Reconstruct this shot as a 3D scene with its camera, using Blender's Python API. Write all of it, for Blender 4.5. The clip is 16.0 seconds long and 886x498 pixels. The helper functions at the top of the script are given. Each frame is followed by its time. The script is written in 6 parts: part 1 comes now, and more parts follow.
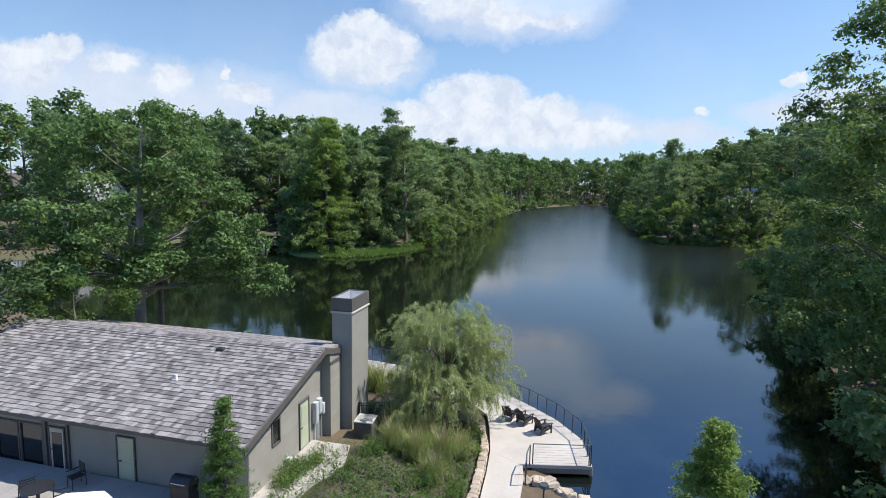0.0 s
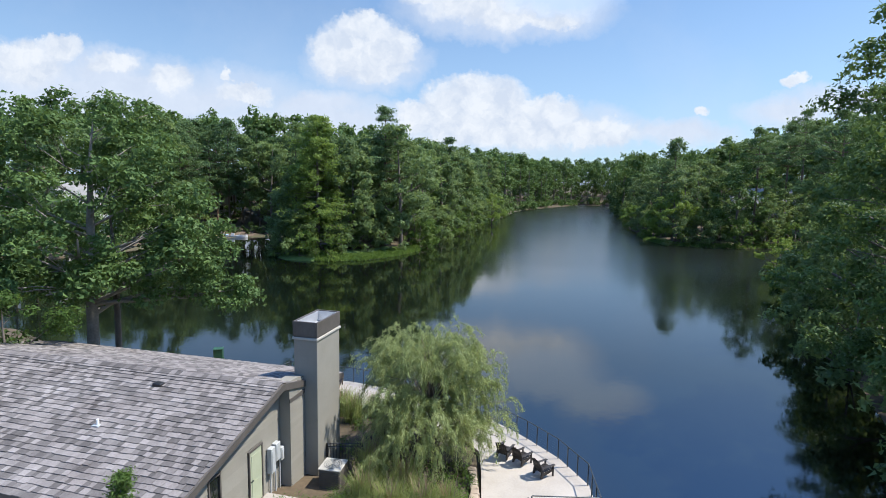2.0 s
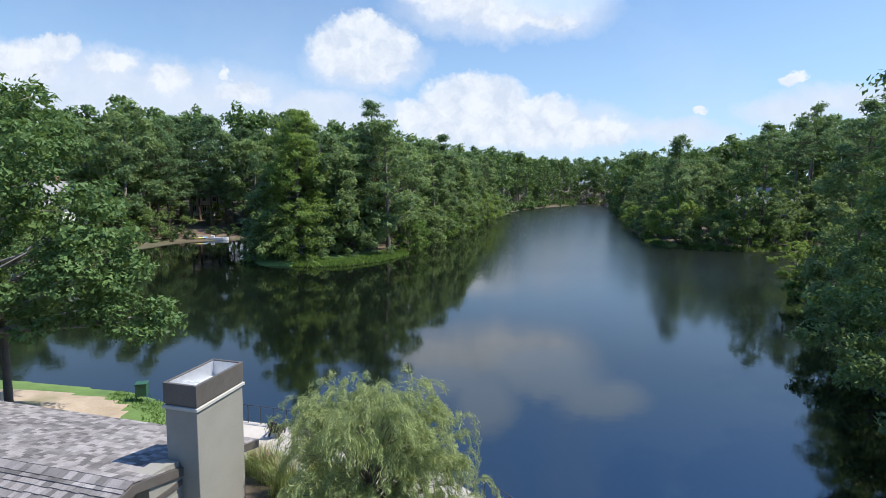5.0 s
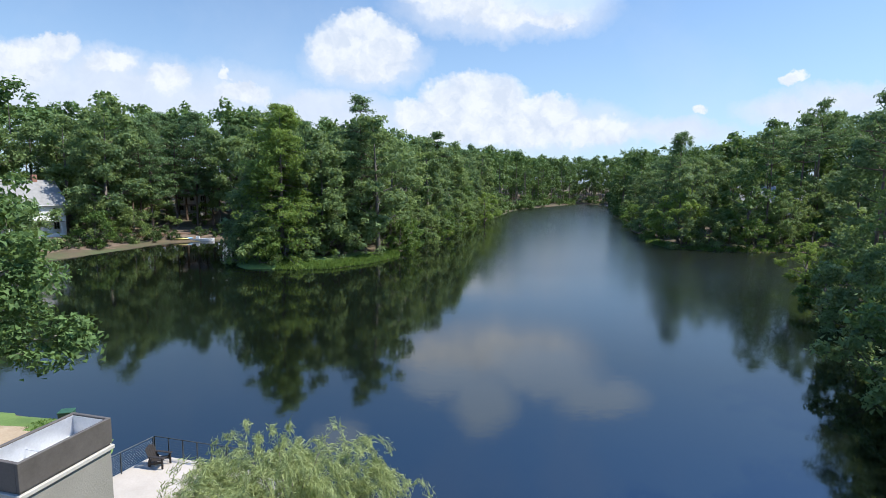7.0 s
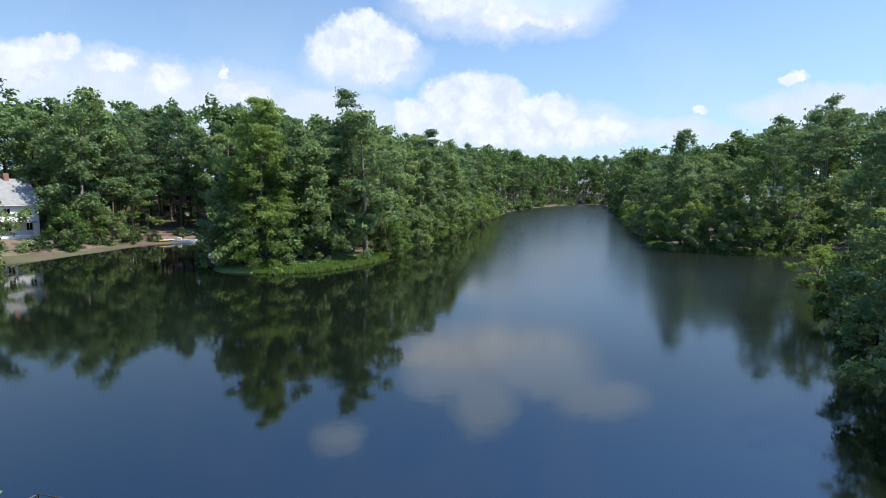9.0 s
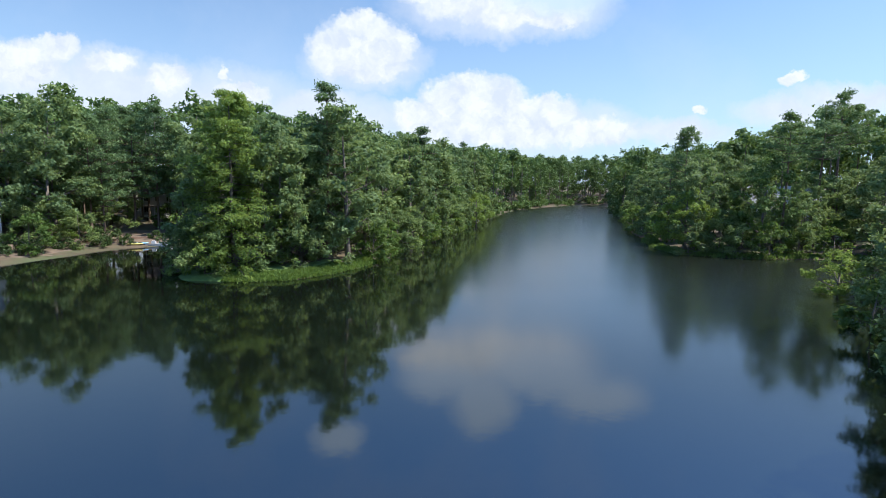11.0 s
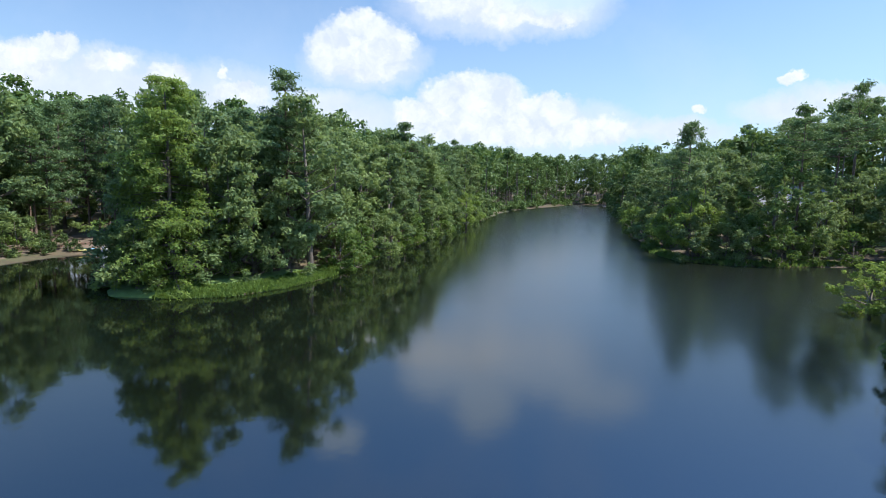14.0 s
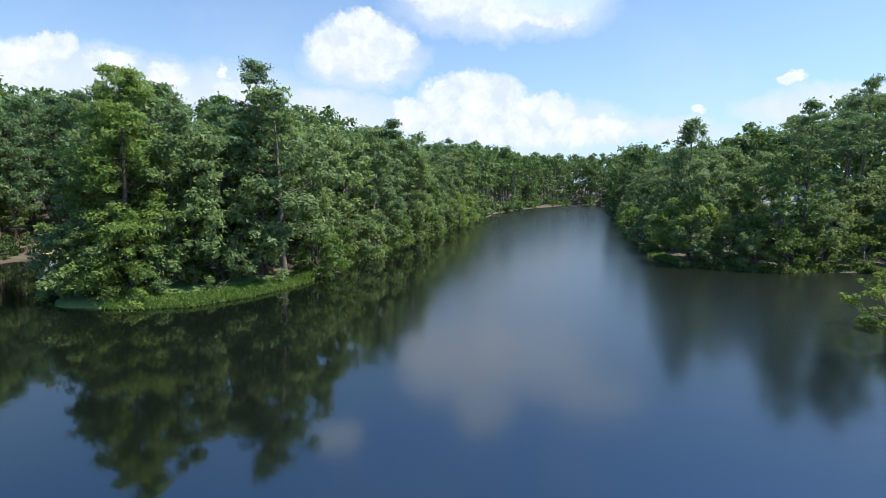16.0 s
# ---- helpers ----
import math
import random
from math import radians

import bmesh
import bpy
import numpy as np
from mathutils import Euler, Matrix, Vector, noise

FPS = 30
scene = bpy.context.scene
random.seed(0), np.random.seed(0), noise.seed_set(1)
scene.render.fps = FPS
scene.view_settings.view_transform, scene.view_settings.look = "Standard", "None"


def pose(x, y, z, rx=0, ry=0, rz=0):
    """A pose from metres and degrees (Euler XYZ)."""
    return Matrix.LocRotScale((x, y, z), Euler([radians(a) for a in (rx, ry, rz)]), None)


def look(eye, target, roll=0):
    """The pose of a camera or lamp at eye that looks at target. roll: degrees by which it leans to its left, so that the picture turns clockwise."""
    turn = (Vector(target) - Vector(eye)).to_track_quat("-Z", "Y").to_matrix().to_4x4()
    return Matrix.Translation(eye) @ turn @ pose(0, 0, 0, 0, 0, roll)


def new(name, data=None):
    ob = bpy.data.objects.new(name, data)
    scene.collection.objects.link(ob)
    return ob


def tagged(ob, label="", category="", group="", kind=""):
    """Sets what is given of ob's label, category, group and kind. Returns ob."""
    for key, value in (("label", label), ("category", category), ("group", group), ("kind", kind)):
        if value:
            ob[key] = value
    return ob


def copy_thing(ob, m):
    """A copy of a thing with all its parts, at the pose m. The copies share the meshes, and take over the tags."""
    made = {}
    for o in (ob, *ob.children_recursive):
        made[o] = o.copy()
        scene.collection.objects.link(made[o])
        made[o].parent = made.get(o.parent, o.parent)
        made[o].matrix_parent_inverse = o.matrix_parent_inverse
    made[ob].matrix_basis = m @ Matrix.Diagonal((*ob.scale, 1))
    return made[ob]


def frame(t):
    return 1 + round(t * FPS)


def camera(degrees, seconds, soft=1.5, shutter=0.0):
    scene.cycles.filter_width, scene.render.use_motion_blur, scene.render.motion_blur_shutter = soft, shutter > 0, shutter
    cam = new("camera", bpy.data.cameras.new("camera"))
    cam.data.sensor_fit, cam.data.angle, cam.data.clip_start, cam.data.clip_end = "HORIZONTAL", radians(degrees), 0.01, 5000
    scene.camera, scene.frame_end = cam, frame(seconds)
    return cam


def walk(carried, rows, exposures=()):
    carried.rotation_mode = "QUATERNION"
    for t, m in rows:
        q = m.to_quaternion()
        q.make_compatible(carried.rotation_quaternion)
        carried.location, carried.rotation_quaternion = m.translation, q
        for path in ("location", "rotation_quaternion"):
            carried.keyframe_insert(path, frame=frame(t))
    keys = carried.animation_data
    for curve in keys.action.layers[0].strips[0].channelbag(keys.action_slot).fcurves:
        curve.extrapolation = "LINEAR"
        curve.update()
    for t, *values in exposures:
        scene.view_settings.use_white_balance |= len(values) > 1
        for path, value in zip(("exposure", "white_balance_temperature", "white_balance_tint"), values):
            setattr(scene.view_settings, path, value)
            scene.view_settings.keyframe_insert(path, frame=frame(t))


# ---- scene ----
# ---- camera and path ----
cam = camera(80.6, 16.0, 0.9)
ROWS = [
    (0, -0, -0, 14.18, 83.106, -1.058, -0.527),
    (0.5, 0.167, 0.992, 14.223, 83.11, -1.027, -0.519),
    (1, 0.364, 2.042, 14.263, 83.117, -1.008, -0.512),
    (1.5, 0.588, 3.107, 14.29, 83.115, -1.006, -0.524),
    (2, 0.824, 4.161, 14.316, 83.115, -1.008, -0.521),
    (2.5, 1.089, 5.253, 14.354, 83.116, -0.992, -0.531),
    (3, 1.376, 6.404, 14.373, 83.115, -0.978, -0.558),
    (3.5, 1.693, 7.598, 14.362, 83.113, -0.974, -0.587),
    (4, 2.009, 8.822, 14.364, 83.099, -0.971, -0.605),
    (6.5, 3.865, 14.628, 14.294, 82.995, -0.9, -0.674),
    (7, 4.261, 15.755, 14.237, 82.983, -0.907, -0.669),
    (7.5, 4.673, 16.952, 14.187, 82.986, -0.917, -0.662),
    (8, 5.103, 18.221, 14.121, 82.996, -0.926, -0.655),
    (8.5, 5.564, 19.55, 14.072, 83.016, -0.935, -0.66),
    (9, 6.037, 20.959, 14.054, 83.007, -0.944, -0.666),
    (11.5, 8.818, 29.504, 14.089, 83.023, -0.912, -0.722),
    (12, 9.499, 31.315, 14.132, 83.006, -0.915, -0.735),
    (12.5, 10.194, 33.117, 14.193, 82.988, -0.908, -0.74),
    (13, 10.882, 34.857, 14.232, 82.976, -0.899, -0.754),
    (13.5, 11.547, 36.481, 14.281, 82.957, -0.907, -0.753),
    (14, 12.202, 37.992, 14.307, 82.948, -0.909, -0.761),
    (14.5, 12.841, 39.445, 14.315, 82.93, -0.913, -0.769),
    (15, 13.438, 40.869, 14.345, 82.925, -0.92, -0.774),
    (15.5, 14.031, 42.252, 14.352, 82.919, -0.94, -0.789),
    (16, 14.654, 43.602, 14.368, 82.914, -0.94, -0.799),
]
walk(cam, [(t, pose(x, y, z, rx, ry, rz)) for t, x, y, z, rx, ry, rz in ROWS], [(0.0, 0.50, 6280, 10), (4.0, 0.53, 6280, 10), (9.0, 0.63, 6280, 10), (16.0, 0.70, 6280, 10)])

# ---- sky and sun ----
SUN_UP, SUN_AHEAD = radians(57), radians(6)
to_sun = Vector((math.cos(SUN_UP) * math.cos(SUN_AHEAD), math.cos(SUN_UP) * math.sin(SUN_AHEAD), math.sin(SUN_UP)))
sun = new("sun", bpy.data.lights.new("sun", "SUN"))
sun.data.energy, sun.data.angle, sun.data.color = 5.0, radians(0.6), (1.0, 0.93, 0.82)
sun.matrix_world = look((60, 20, 90), Vector((60, 20, 90)) - to_sun)


class Nodes:
    """Short hand for one node tree."""

    def __init__(self, tree):
        self.tree = tree

    def add(self, kind, **values):
        node = self.tree.nodes.new(kind)
        for key, value in values.items():
            if key == "op":
                node.operation = value
            elif key == "blend":
                node.blend_type = value
            elif key == "data":
                node.data_type = value
            else:
                node.inputs[key.replace("_", " ")].default_value = value
        return node

    def link(self, a, b):
        self.tree.links.new(a, b)

    def math(self, op, a, b=None, clamp=False):
        node = self.tree.nodes.new("ShaderNodeMath")
        node.operation, node.use_clamp = op, clamp
        for slot, value in ((0, a), (1, b)):
            if isinstance(value, (int, float)):
                node.inputs[slot].default_value = value
            elif value is not None:
                self.link(value, node.inputs[slot])
        return node.outputs[0]

    def ramp(self, value, stops):
        node = self.tree.nodes.new("ShaderNodeValToRGB")
        el = node.color_ramp.elements
        while len(el) < len(stops):
            el.new(0.5)
        for e, (p, c) in zip(el, stops):
            e.position, e.color = p, (*c, 1) if len(c) == 3 else c
        self.link(value, node.inputs[0])
        return node.outputs[0]

    def noise(self, scale, detail=4, rough=0.55, vector=None):
        node = self.tree.nodes.new("ShaderNodeTexNoise")
        node.inputs["Scale"].default_value, node.inputs["Detail"].default_value, node.inputs["Roughness"].default_value = scale, detail, rough
        if vector is not None:
            self.link(vector, node.inputs["Vector"])
        return node

    def mix(self, factor, a, b, blend="MIX"):
        node = self.tree.nodes.new("ShaderNodeMix")
        node.data_type, node.blend_type = "RGBA", blend
        for slot, value in ((0, factor), (6, a), (7, b)):
            if isinstance(value, (int, float)):
                node.inputs[slot].default_value = value
            elif isinstance(value, tuple):
                node.inputs[slot].default_value = (*value, 1)
            else:
                self.link(value, node.inputs[slot])
        return node.outputs[2]


# cumulus heads, as (bearing, height, half width, half height) in tangents from straight ahead
CLOUDS_AHEAD = [(0.021, 0.144, 0.065, 0.054), (0.089, 0.156, 0.092, 0.054), (0.185, 0.142, 0.078, 0.032), (0.053, 0.186, 0.043, 0.03),
                (-0.042, 0.127, 0.049, 0.035), (0.112, 0.106, 0.195, 0.035), (0.282, 0.102, 0.097, 0.027)]
CLOUDS_HIGH = [(-0.142, 0.255, 0.095, 0.056), (-0.189, 0.244, 0.054, 0.049), (-0.088, 0.254, 0.05, 0.043), (-0.149, 0.294, 0.045, 0.026),
               (-0.132, 0.215, 0.081, 0.027), (0.116, 0.330, 0.157, 0.041), (0.194, 0.312, 0.067, 0.024), (0.022, 0.345, 0.097, 0.022)]
CLOUDS_LEFT = [(-0.698, 0.24, 0.045, 0.027), (-0.762, 0.209, 0.065, 0.045), (-0.498, 0.189, 0.045, 0.028), (-0.389, 0.197, 0.013, 0.015),
               (-0.362, 0.162, 0.055, 0.02), (-0.60, 0.212, 0.05, 0.022), (0.664, 0.207, 0.024, 0.013), (0.493, 0.147, 0.015, 0.011)]
CLOUD_BANKS = [(-0.619, 0.195, 0.11, 0.05), (-0.569, 0.165, 0.16, 0.055), (-0.746, 0.18, 0.16, 0.075), (-0.467, 0.145, 0.22, 0.045), (-0.226, 0.145, 0.14, 0.035),
               (-0.62, 0.15, 0.45, 0.08), (-0.25, 0.115, 0.30, 0.05), (0.14, 0.11, 0.28, 0.055), (0.664, 0.15, 0.12, 0.035), (0.779, 0.17, 0.15, 0.035), (0.442, 0.108, 0.14, 0.03),
               (-0.135, 0.225, 0.12, 0.06), (0.12, 0.325, 0.21, 0.06)]
CLOUDS_OVER = [(0.024, 0.385, 0.103, 0.045), (0.102, 0.431, 0.076, 0.074), (0.215, 0.367, 0.13, 0.056), (0.335, 0.42, 0.10, 0.045), (0.25, 0.385, 0.10, 0.05), (-0.19, 0.509, 0.059, 0.039)]


def make_world():
    world = bpy.data.worlds.new("sky")
    scene.world = world
    world.use_nodes = True
    n = Nodes(world.node_tree)
    world.node_tree.nodes.clear()
    sky = n.add("ShaderNodeTexSky")
    sky.sky_type, sky.sun_disc, sky.sun_elevation, sky.sun_rotation = "NISHITA", False, SUN_UP, math.pi / 2 - SUN_AHEAD
    sky.air_density, sky.dust_density, sky.ozone_density = 1.0, 0.6, 1.0
    way = n.add("ShaderNodeTexCoord").outputs["Generated"]
    part = n.add("ShaderNodeSeparateXYZ")
    n.link(way, part.inputs[0])
    ahead = n.math("MAXIMUM", part.outputs[1], 0.02)
    flat = n.add("ShaderNodeCombineXYZ")
    n.link(n.math("DIVIDE", part.outputs[0], ahead), flat.inputs[0])
    n.link(n.math("DIVIDE", part.outputs[2], ahead), flat.inputs[1])
    # ragged outlines at two scales
    shaken = flat.outputs[0]
    for scale, amount in ((11.0, 0.05), (34.0, 0.03), (95.0, 0.014)):
        rough = n.noise(scale, 6, 0.6, flat.outputs[0])
        off = n.add("ShaderNodeVectorMath", op="SUBTRACT")
        n.link(rough.outputs["Color"], off.inputs[0])
        off.inputs[1].default_value = (0.5, 0.5, 0.5)
        by = n.add("ShaderNodeVectorMath", op="MULTIPLY")
        n.link(off.outputs[0], by.inputs[0])
        by.inputs[1].default_value = (amount, amount, 0)
        total = n.add("ShaderNodeVectorMath", op="ADD")
        n.link(shaken, total.inputs[0])
        n.link(by.outputs[0], total.inputs[1])
        shaken = total.outputs[0]

    def field(blobs):
        best = None
        for u, w, ru, rw in blobs:
            move = n.add("ShaderNodeVectorMath", op="SUBTRACT")
            n.link(shaken, move.inputs[0])
            move.inputs[1].default_value = (u, w, 0)
            size = n.add("ShaderNodeVectorMath", op="MULTIPLY")
            n.link(move.outputs[0], size.inputs[0])
            size.inputs[1].default_value = (1 / ru, 1 / rw, 0)
            far = n.add("ShaderNodeVectorMath", op="LENGTH")
            n.link(size.outputs[0], far.inputs[0])
            near = n.math("SUBTRACT", 1.12, far.outputs["Value"], True)
            best = near if best is None else n.math("MAXIMUM", best, near)
        return best

    crisp = n.math("MAXIMUM", field(CLOUDS_AHEAD), n.math("MAXIMUM", field(CLOUDS_HIGH), field(CLOUDS_LEFT)))
    faint = field(CLOUD_BANKS)
    billow = n.noise(24.0, 7, 0.62, flat.outputs[0]).outputs["Fac"]
    billow = n.math("MULTIPLY", n.math("SUBTRACT", billow, 0.5), 0.8)
    cover = n.ramp(n.math("ADD", crisp, n.math("MULTIPLY", billow, n.math("MULTIPLY", crisp, 2.2, True))), [(0.04, (0, 0, 0)), (0.17, (0.4, 0.4, 0.4)), (0.32, (0.84, 0.84, 0.84)), (0.6, (0.96, 0.96, 0.96))])
    over = n.ramp(field(CLOUDS_OVER), [(0.0, (0, 0, 0)), (0.25, (0.42, 0.42, 0.42)), (0.6, (0.88, 0.88, 0.88))])
    cover2 = n.ramp(faint, [(0.0, (0, 0, 0)), (0.3, (0.5, 0.5, 0.5)), (0.75, (0.9, 0.9, 0.9))])
    front = n.math("GREATER_THAN", part.outputs[1], 0.05)
    cover = n.math("MULTIPLY", cover, front)
    bank = n.math("MULTIPLY", cover2, front)
    # scattered fair-weather cloud and haze all round
    veil = n.noise(2.6, 7, 0.6, way)
    veil = n.ramp(veil.outputs["Fac"], [(0.5, (0, 0, 0)), (0.8, (0.25, 0.25, 0.25))])
    haze = n.ramp(part.outputs[2], [(0.0, (0.62, 0.62, 0.62)), (0.13, (0.42, 0.42, 0.42)), (0.27, (0.22, 0.22, 0.22)), (0.36, (0.09, 0.09, 0.09)), (0.45, (0.0, 0.0, 0.0))])
    bank = n.math("MAXIMUM", bank, n.math("MULTIPLY", veil, 0.9))
    shade = n.noise(21.0, 8, 0.6, shaken)
    white = n.mix(n.ramp(shade.outputs["Fac"], [(0.38, (0, 0, 0)), (0.6, (1, 1, 1))]), (6.3, 6.95, 8.0), (8.2, 8.5, 8.9))
    grey = n.mix(shade.outputs["Fac"], (5.7, 6.4, 7.7), (7.7, 8.2, 9.1))
    deep = n.ramp(part.outputs[2], [(0.30, (0, 0, 0)), (0.52, (1, 1, 1))])
    blue = n.mix(1.0, sky.outputs[0], n.mix(deep, (1.02, 1.26, 1.44), (1.2, 1.8, 2.5)), "MULTIPLY")
    pale = n.mix(haze, blue, (5.2, 6.7, 8.9))
    whole = n.mix(cover, n.mix(bank, pale, grey), white)
    whole = n.mix(n.math("MULTIPLY", over, front), whole, (5.7, 7.2, 9.5))
    out = n.add("ShaderNodeBackground", Strength=0.077)
    n.link(whole, out.inputs[0])
    end = n.add("ShaderNodeOutputWorld")
    n.link(out.outputs[0], end.inputs[0])


make_world()


# ---- materials ----
def material(name, dark, light, scale=3.0, rough=0.7, bump=0.0, fine=None, metal=0.0, per_piece=0.0, per_island=0.0, stain=None):
    """A surface that varies between two colours at two scales, with relief and, per piece, a change of value."""
    m = bpy.data.materials.new(name)
    m.use_nodes = True
    n = Nodes(m.node_tree)
    shader = m.node_tree.nodes["Principled BSDF"]
    where = n.add("ShaderNodeTexCoord").outputs["Object"]
    broad = n.noise(scale, 5, 0.6, where)
    grain = n.noise(fine or scale * 9, 6, 0.65, where)
    both = n.math("ADD", n.math("MULTIPLY", broad.outputs["Fac"], 0.6), n.math("MULTIPLY", grain.outputs["Fac"], 0.4))
    colour = n.ramp(both, [(0.34, dark), (0.66, light)])
    if stain:
        spots = n.noise(scale * 0.35, 3, 0.5, where)
        colour = n.mix(n.ramp(spots.outputs["Fac"], [(0.5, (0, 0, 0)), (0.68, (0.8, 0.8, 0.8))]), colour, stain)
    for amount, source in ((per_piece, "ShaderNodeObjectInfo"), (per_island, "ShaderNodeNewGeometry")):
        if amount:
            node = n.add(source)
            value = node.outputs["Random"] if source.endswith("Info") else node.outputs["Random Per Island"]
            spread = n.ramp(value, [(0.0, (1 - amount,) * 3), (1.0, (1 + amount * 0.55,) * 3)])
            colour = n.mix(1.0, colour, spread, "MULTIPLY")
    n.link(colour, shader.inputs["Base Color"])
    shader.inputs["Roughness"].default_value, shader.inputs["Metallic"].default_value = rough, metal
    if bump:
        b = n.add("ShaderNodeBump", Strength=bump, Distance=0.02)
        n.link(grain.outputs["Fac"], b.inputs["Height"])
        n.link(b.outputs[0], shader.inputs["Normal"])
    return m


def leaf_material(name, dark, light, through_colour, spread=0.45, thin=0.5):
    """Leaves: colour by leaf and by tree, some light through them."""
    m = bpy.data.materials.new(name)
    m.use_nodes = True
    n = Nodes(m.node_tree)
    m.node_tree.nodes.clear()
    leaf = n.add("ShaderNodeNewGeometry").outputs["Random Per Island"]
    tree = n.add("ShaderNodeObjectInfo").outputs["Random"]
    where = n.add("ShaderNodeTexCoord").outputs["Object"]
    patch = n.noise(0.35, 3, 0.5, where).outputs["Fac"]
    value = n.math("ADD", n.math("MULTIPLY", leaf, 0.45), n.math("MULTIPLY", patch, 0.55))
    colour = n.ramp(value, [(0.2, dark), (0.8, light)])
    colour = n.mix(1.0, colour, n.ramp(tree, [(0.0, (1 - spread, 1 - spread * 0.8, 1 - spread * 0.5)), (0.5, (1, 1, 1)), (1.0, (1 + spread * 0.6, 1 + spread * 0.4, 0.95))]), "MULTIPLY")
    flat = n.add("ShaderNodeBsdfPrincipled", Roughness=0.6)
    flat.inputs["Specular IOR Level"].default_value = 0.22
    n.link(colour, flat.inputs["Base Color"])
    back = n.add("ShaderNodeBsdfTranslucent")
    n.link(n.mix(0.5, colour, through_colour), back.inputs["Color"])
    both = n.add("ShaderNodeMixShader")
    both.inputs[0].default_value = thin
    n.link(flat.outputs[0], both.inputs[1])
    n.link(back.outputs[0], both.inputs[2])
    n.link(both.outputs[0], n.add("ShaderNodeOutputMaterial").inputs[0])
    return m


def water_material():
    m = bpy.data.materials.new("lake_water")
    m.use_nodes = True
    n = Nodes(m.node_tree)
    shader = m.node_tree.nodes["Principled BSDF"]
    where = n.add("ShaderNodeTexCoord").outputs["Object"]
    silt = n.noise(0.02, 4, 0.5, where)
    n.link(n.ramp(silt.outputs["Fac"], [(0.3, (0.003, 0.005, 0.003)), (0.7, (0.005, 0.0075, 0.005))]), shader.inputs["Base Color"])
    shader.inputs["IOR"].default_value = 1.95
    # calm in the cove and by the near bank; a breeze ruffles the open channel beyond
    place_ = n.add("ShaderNodeSeparateXYZ")
    n.link(where, place_.inputs[0])
    drift = n.math("MULTIPLY", n.math("SUBTRACT", n.noise(0.05, 3, 0.5, where).outputs["Fac"], 0.5), 22.0)
    side = n.math("SUBTRACT", n.math("ADD", place_.outputs[0], n.math("MULTIPLY", drift, 0.35)), n.math("ADD", n.math("MULTIPLY", place_.outputs[1], 0.14), -5.0))
    side = n.math("MULTIPLY", n.math("ADD", side, 1.0), 0.11, True)
    ahead = n.math("MULTIPLY", n.math("SUBTRACT", n.math("ADD", place_.outputs[1], drift), 56.0), 0.022, True)
    breeze = n.math("MULTIPLY", side, ahead)
    n.link(n.math("ADD", n.math("MULTIPLY", breeze, 0.155), 0.055), shader.inputs["Roughness"])
    ripple = n.noise(1.6, 3, 0.5, where)
    swell = n.noise(0.22, 2, 0.5, where)
    height = n.math("ADD", n.math("MULTIPLY", ripple.outputs["Fac"], 0.35), swell.outputs["Fac"])
    b = n.add("ShaderNodeBump", Strength=0.09, Distance=0.08)
    n.link(height, b.inputs["Height"])
    n.link(b.outputs[0], shader.inputs["Normal"])
    return m


def glass_material(name, tint, rough=0.02):
    m = bpy.data.materials.new(name)
    m.use_nodes = True
    shader = m.node_tree.nodes["Principled BSDF"]
    shader.inputs["Base Color"].default_value, shader.inputs["Roughness"].default_value = (*tint, 1), rough
    shader.inputs["Specular IOR Level"].default_value = 0.8
    return m


WATER = water_material()
EARTH = material("woodland_floor", (0.05, 0.04, 0.024), (0.13, 0.095, 0.058), 0.25, 0.95, 0.6, 4.0, stain=(0.06, 0.085, 0.03))
GRASS = material("lawn_grass", (0.060, 0.111, 0.025), (0.136, 0.212, 0.051), 0.6, 0.9, 0.6, 12.0)
BANK = material("bare_clay_bank", (0.099, 0.072, 0.050), (0.189, 0.140, 0.101), 0.5, 0.95, 0.6, 6.0)
CONCRETE = material("pale_concrete", (0.344, 0.310, 0.267), (0.464, 0.421, 0.370), 0.5, 0.85, 0.2, 14.0, stain=(0.344, 0.318, 0.284))
PATIO = material("patio_paving", (0.225, 0.210, 0.195), (0.315, 0.300, 0.277), 0.8, 0.85, 0.2, 14.0)
SHAKE = material("weathered_shakes", (0.150, 0.132, 0.123), (0.290, 0.268, 0.255), 0.6, 0.9, 0.5, 18.0, per_piece=0.58)
SHAKE_FIELD = material("weathered_shake_field", (0.150, 0.132, 0.123), (0.290, 0.268, 0.255), 0.6, 0.9, 0.5, 18.0, per_island=0.58)
SIDING = material("taupe_painted_boards", (0.229, 0.216, 0.180), (0.282, 0.264, 0.224), 0.8, 0.7, 0.2, 20.0, per_piece=0.06)
STUCCO = material("taupe_painted_brick", (0.220, 0.211, 0.180), (0.273, 0.260, 0.224), 0.7, 0.8, 0.4, 22.0)
DARK_TRIM = material("dark_brown_trim", (0.07, 0.062, 0.055), (0.11, 0.098, 0.088), 1.5, 0.6, 0.1)
PALE_TRIM = material("pale_stone_trim", (0.357, 0.340, 0.297), (0.442, 0.425, 0.383), 1.5, 0.7, 0.1)
GREEN_DOOR = material("sage_green_paint", (0.36, 0.39, 0.27), (0.42, 0.45, 0.32), 1.5, 0.5, 0.05)
WHITE = material("white_paint", (0.72, 0.72, 0.70), (0.82, 0.82, 0.80), 1.2, 0.5, 0.05)
GALV = material("galvanised_metal", (0.55, 0.56, 0.58), (0.72, 0.73, 0.75), 2.0, 0.4, 0.0, metal=0.6)
METER = material("grey_meter_box", (0.374, 0.391, 0.391), (0.476, 0.493, 0.493), 2.0, 0.5, 0.05)
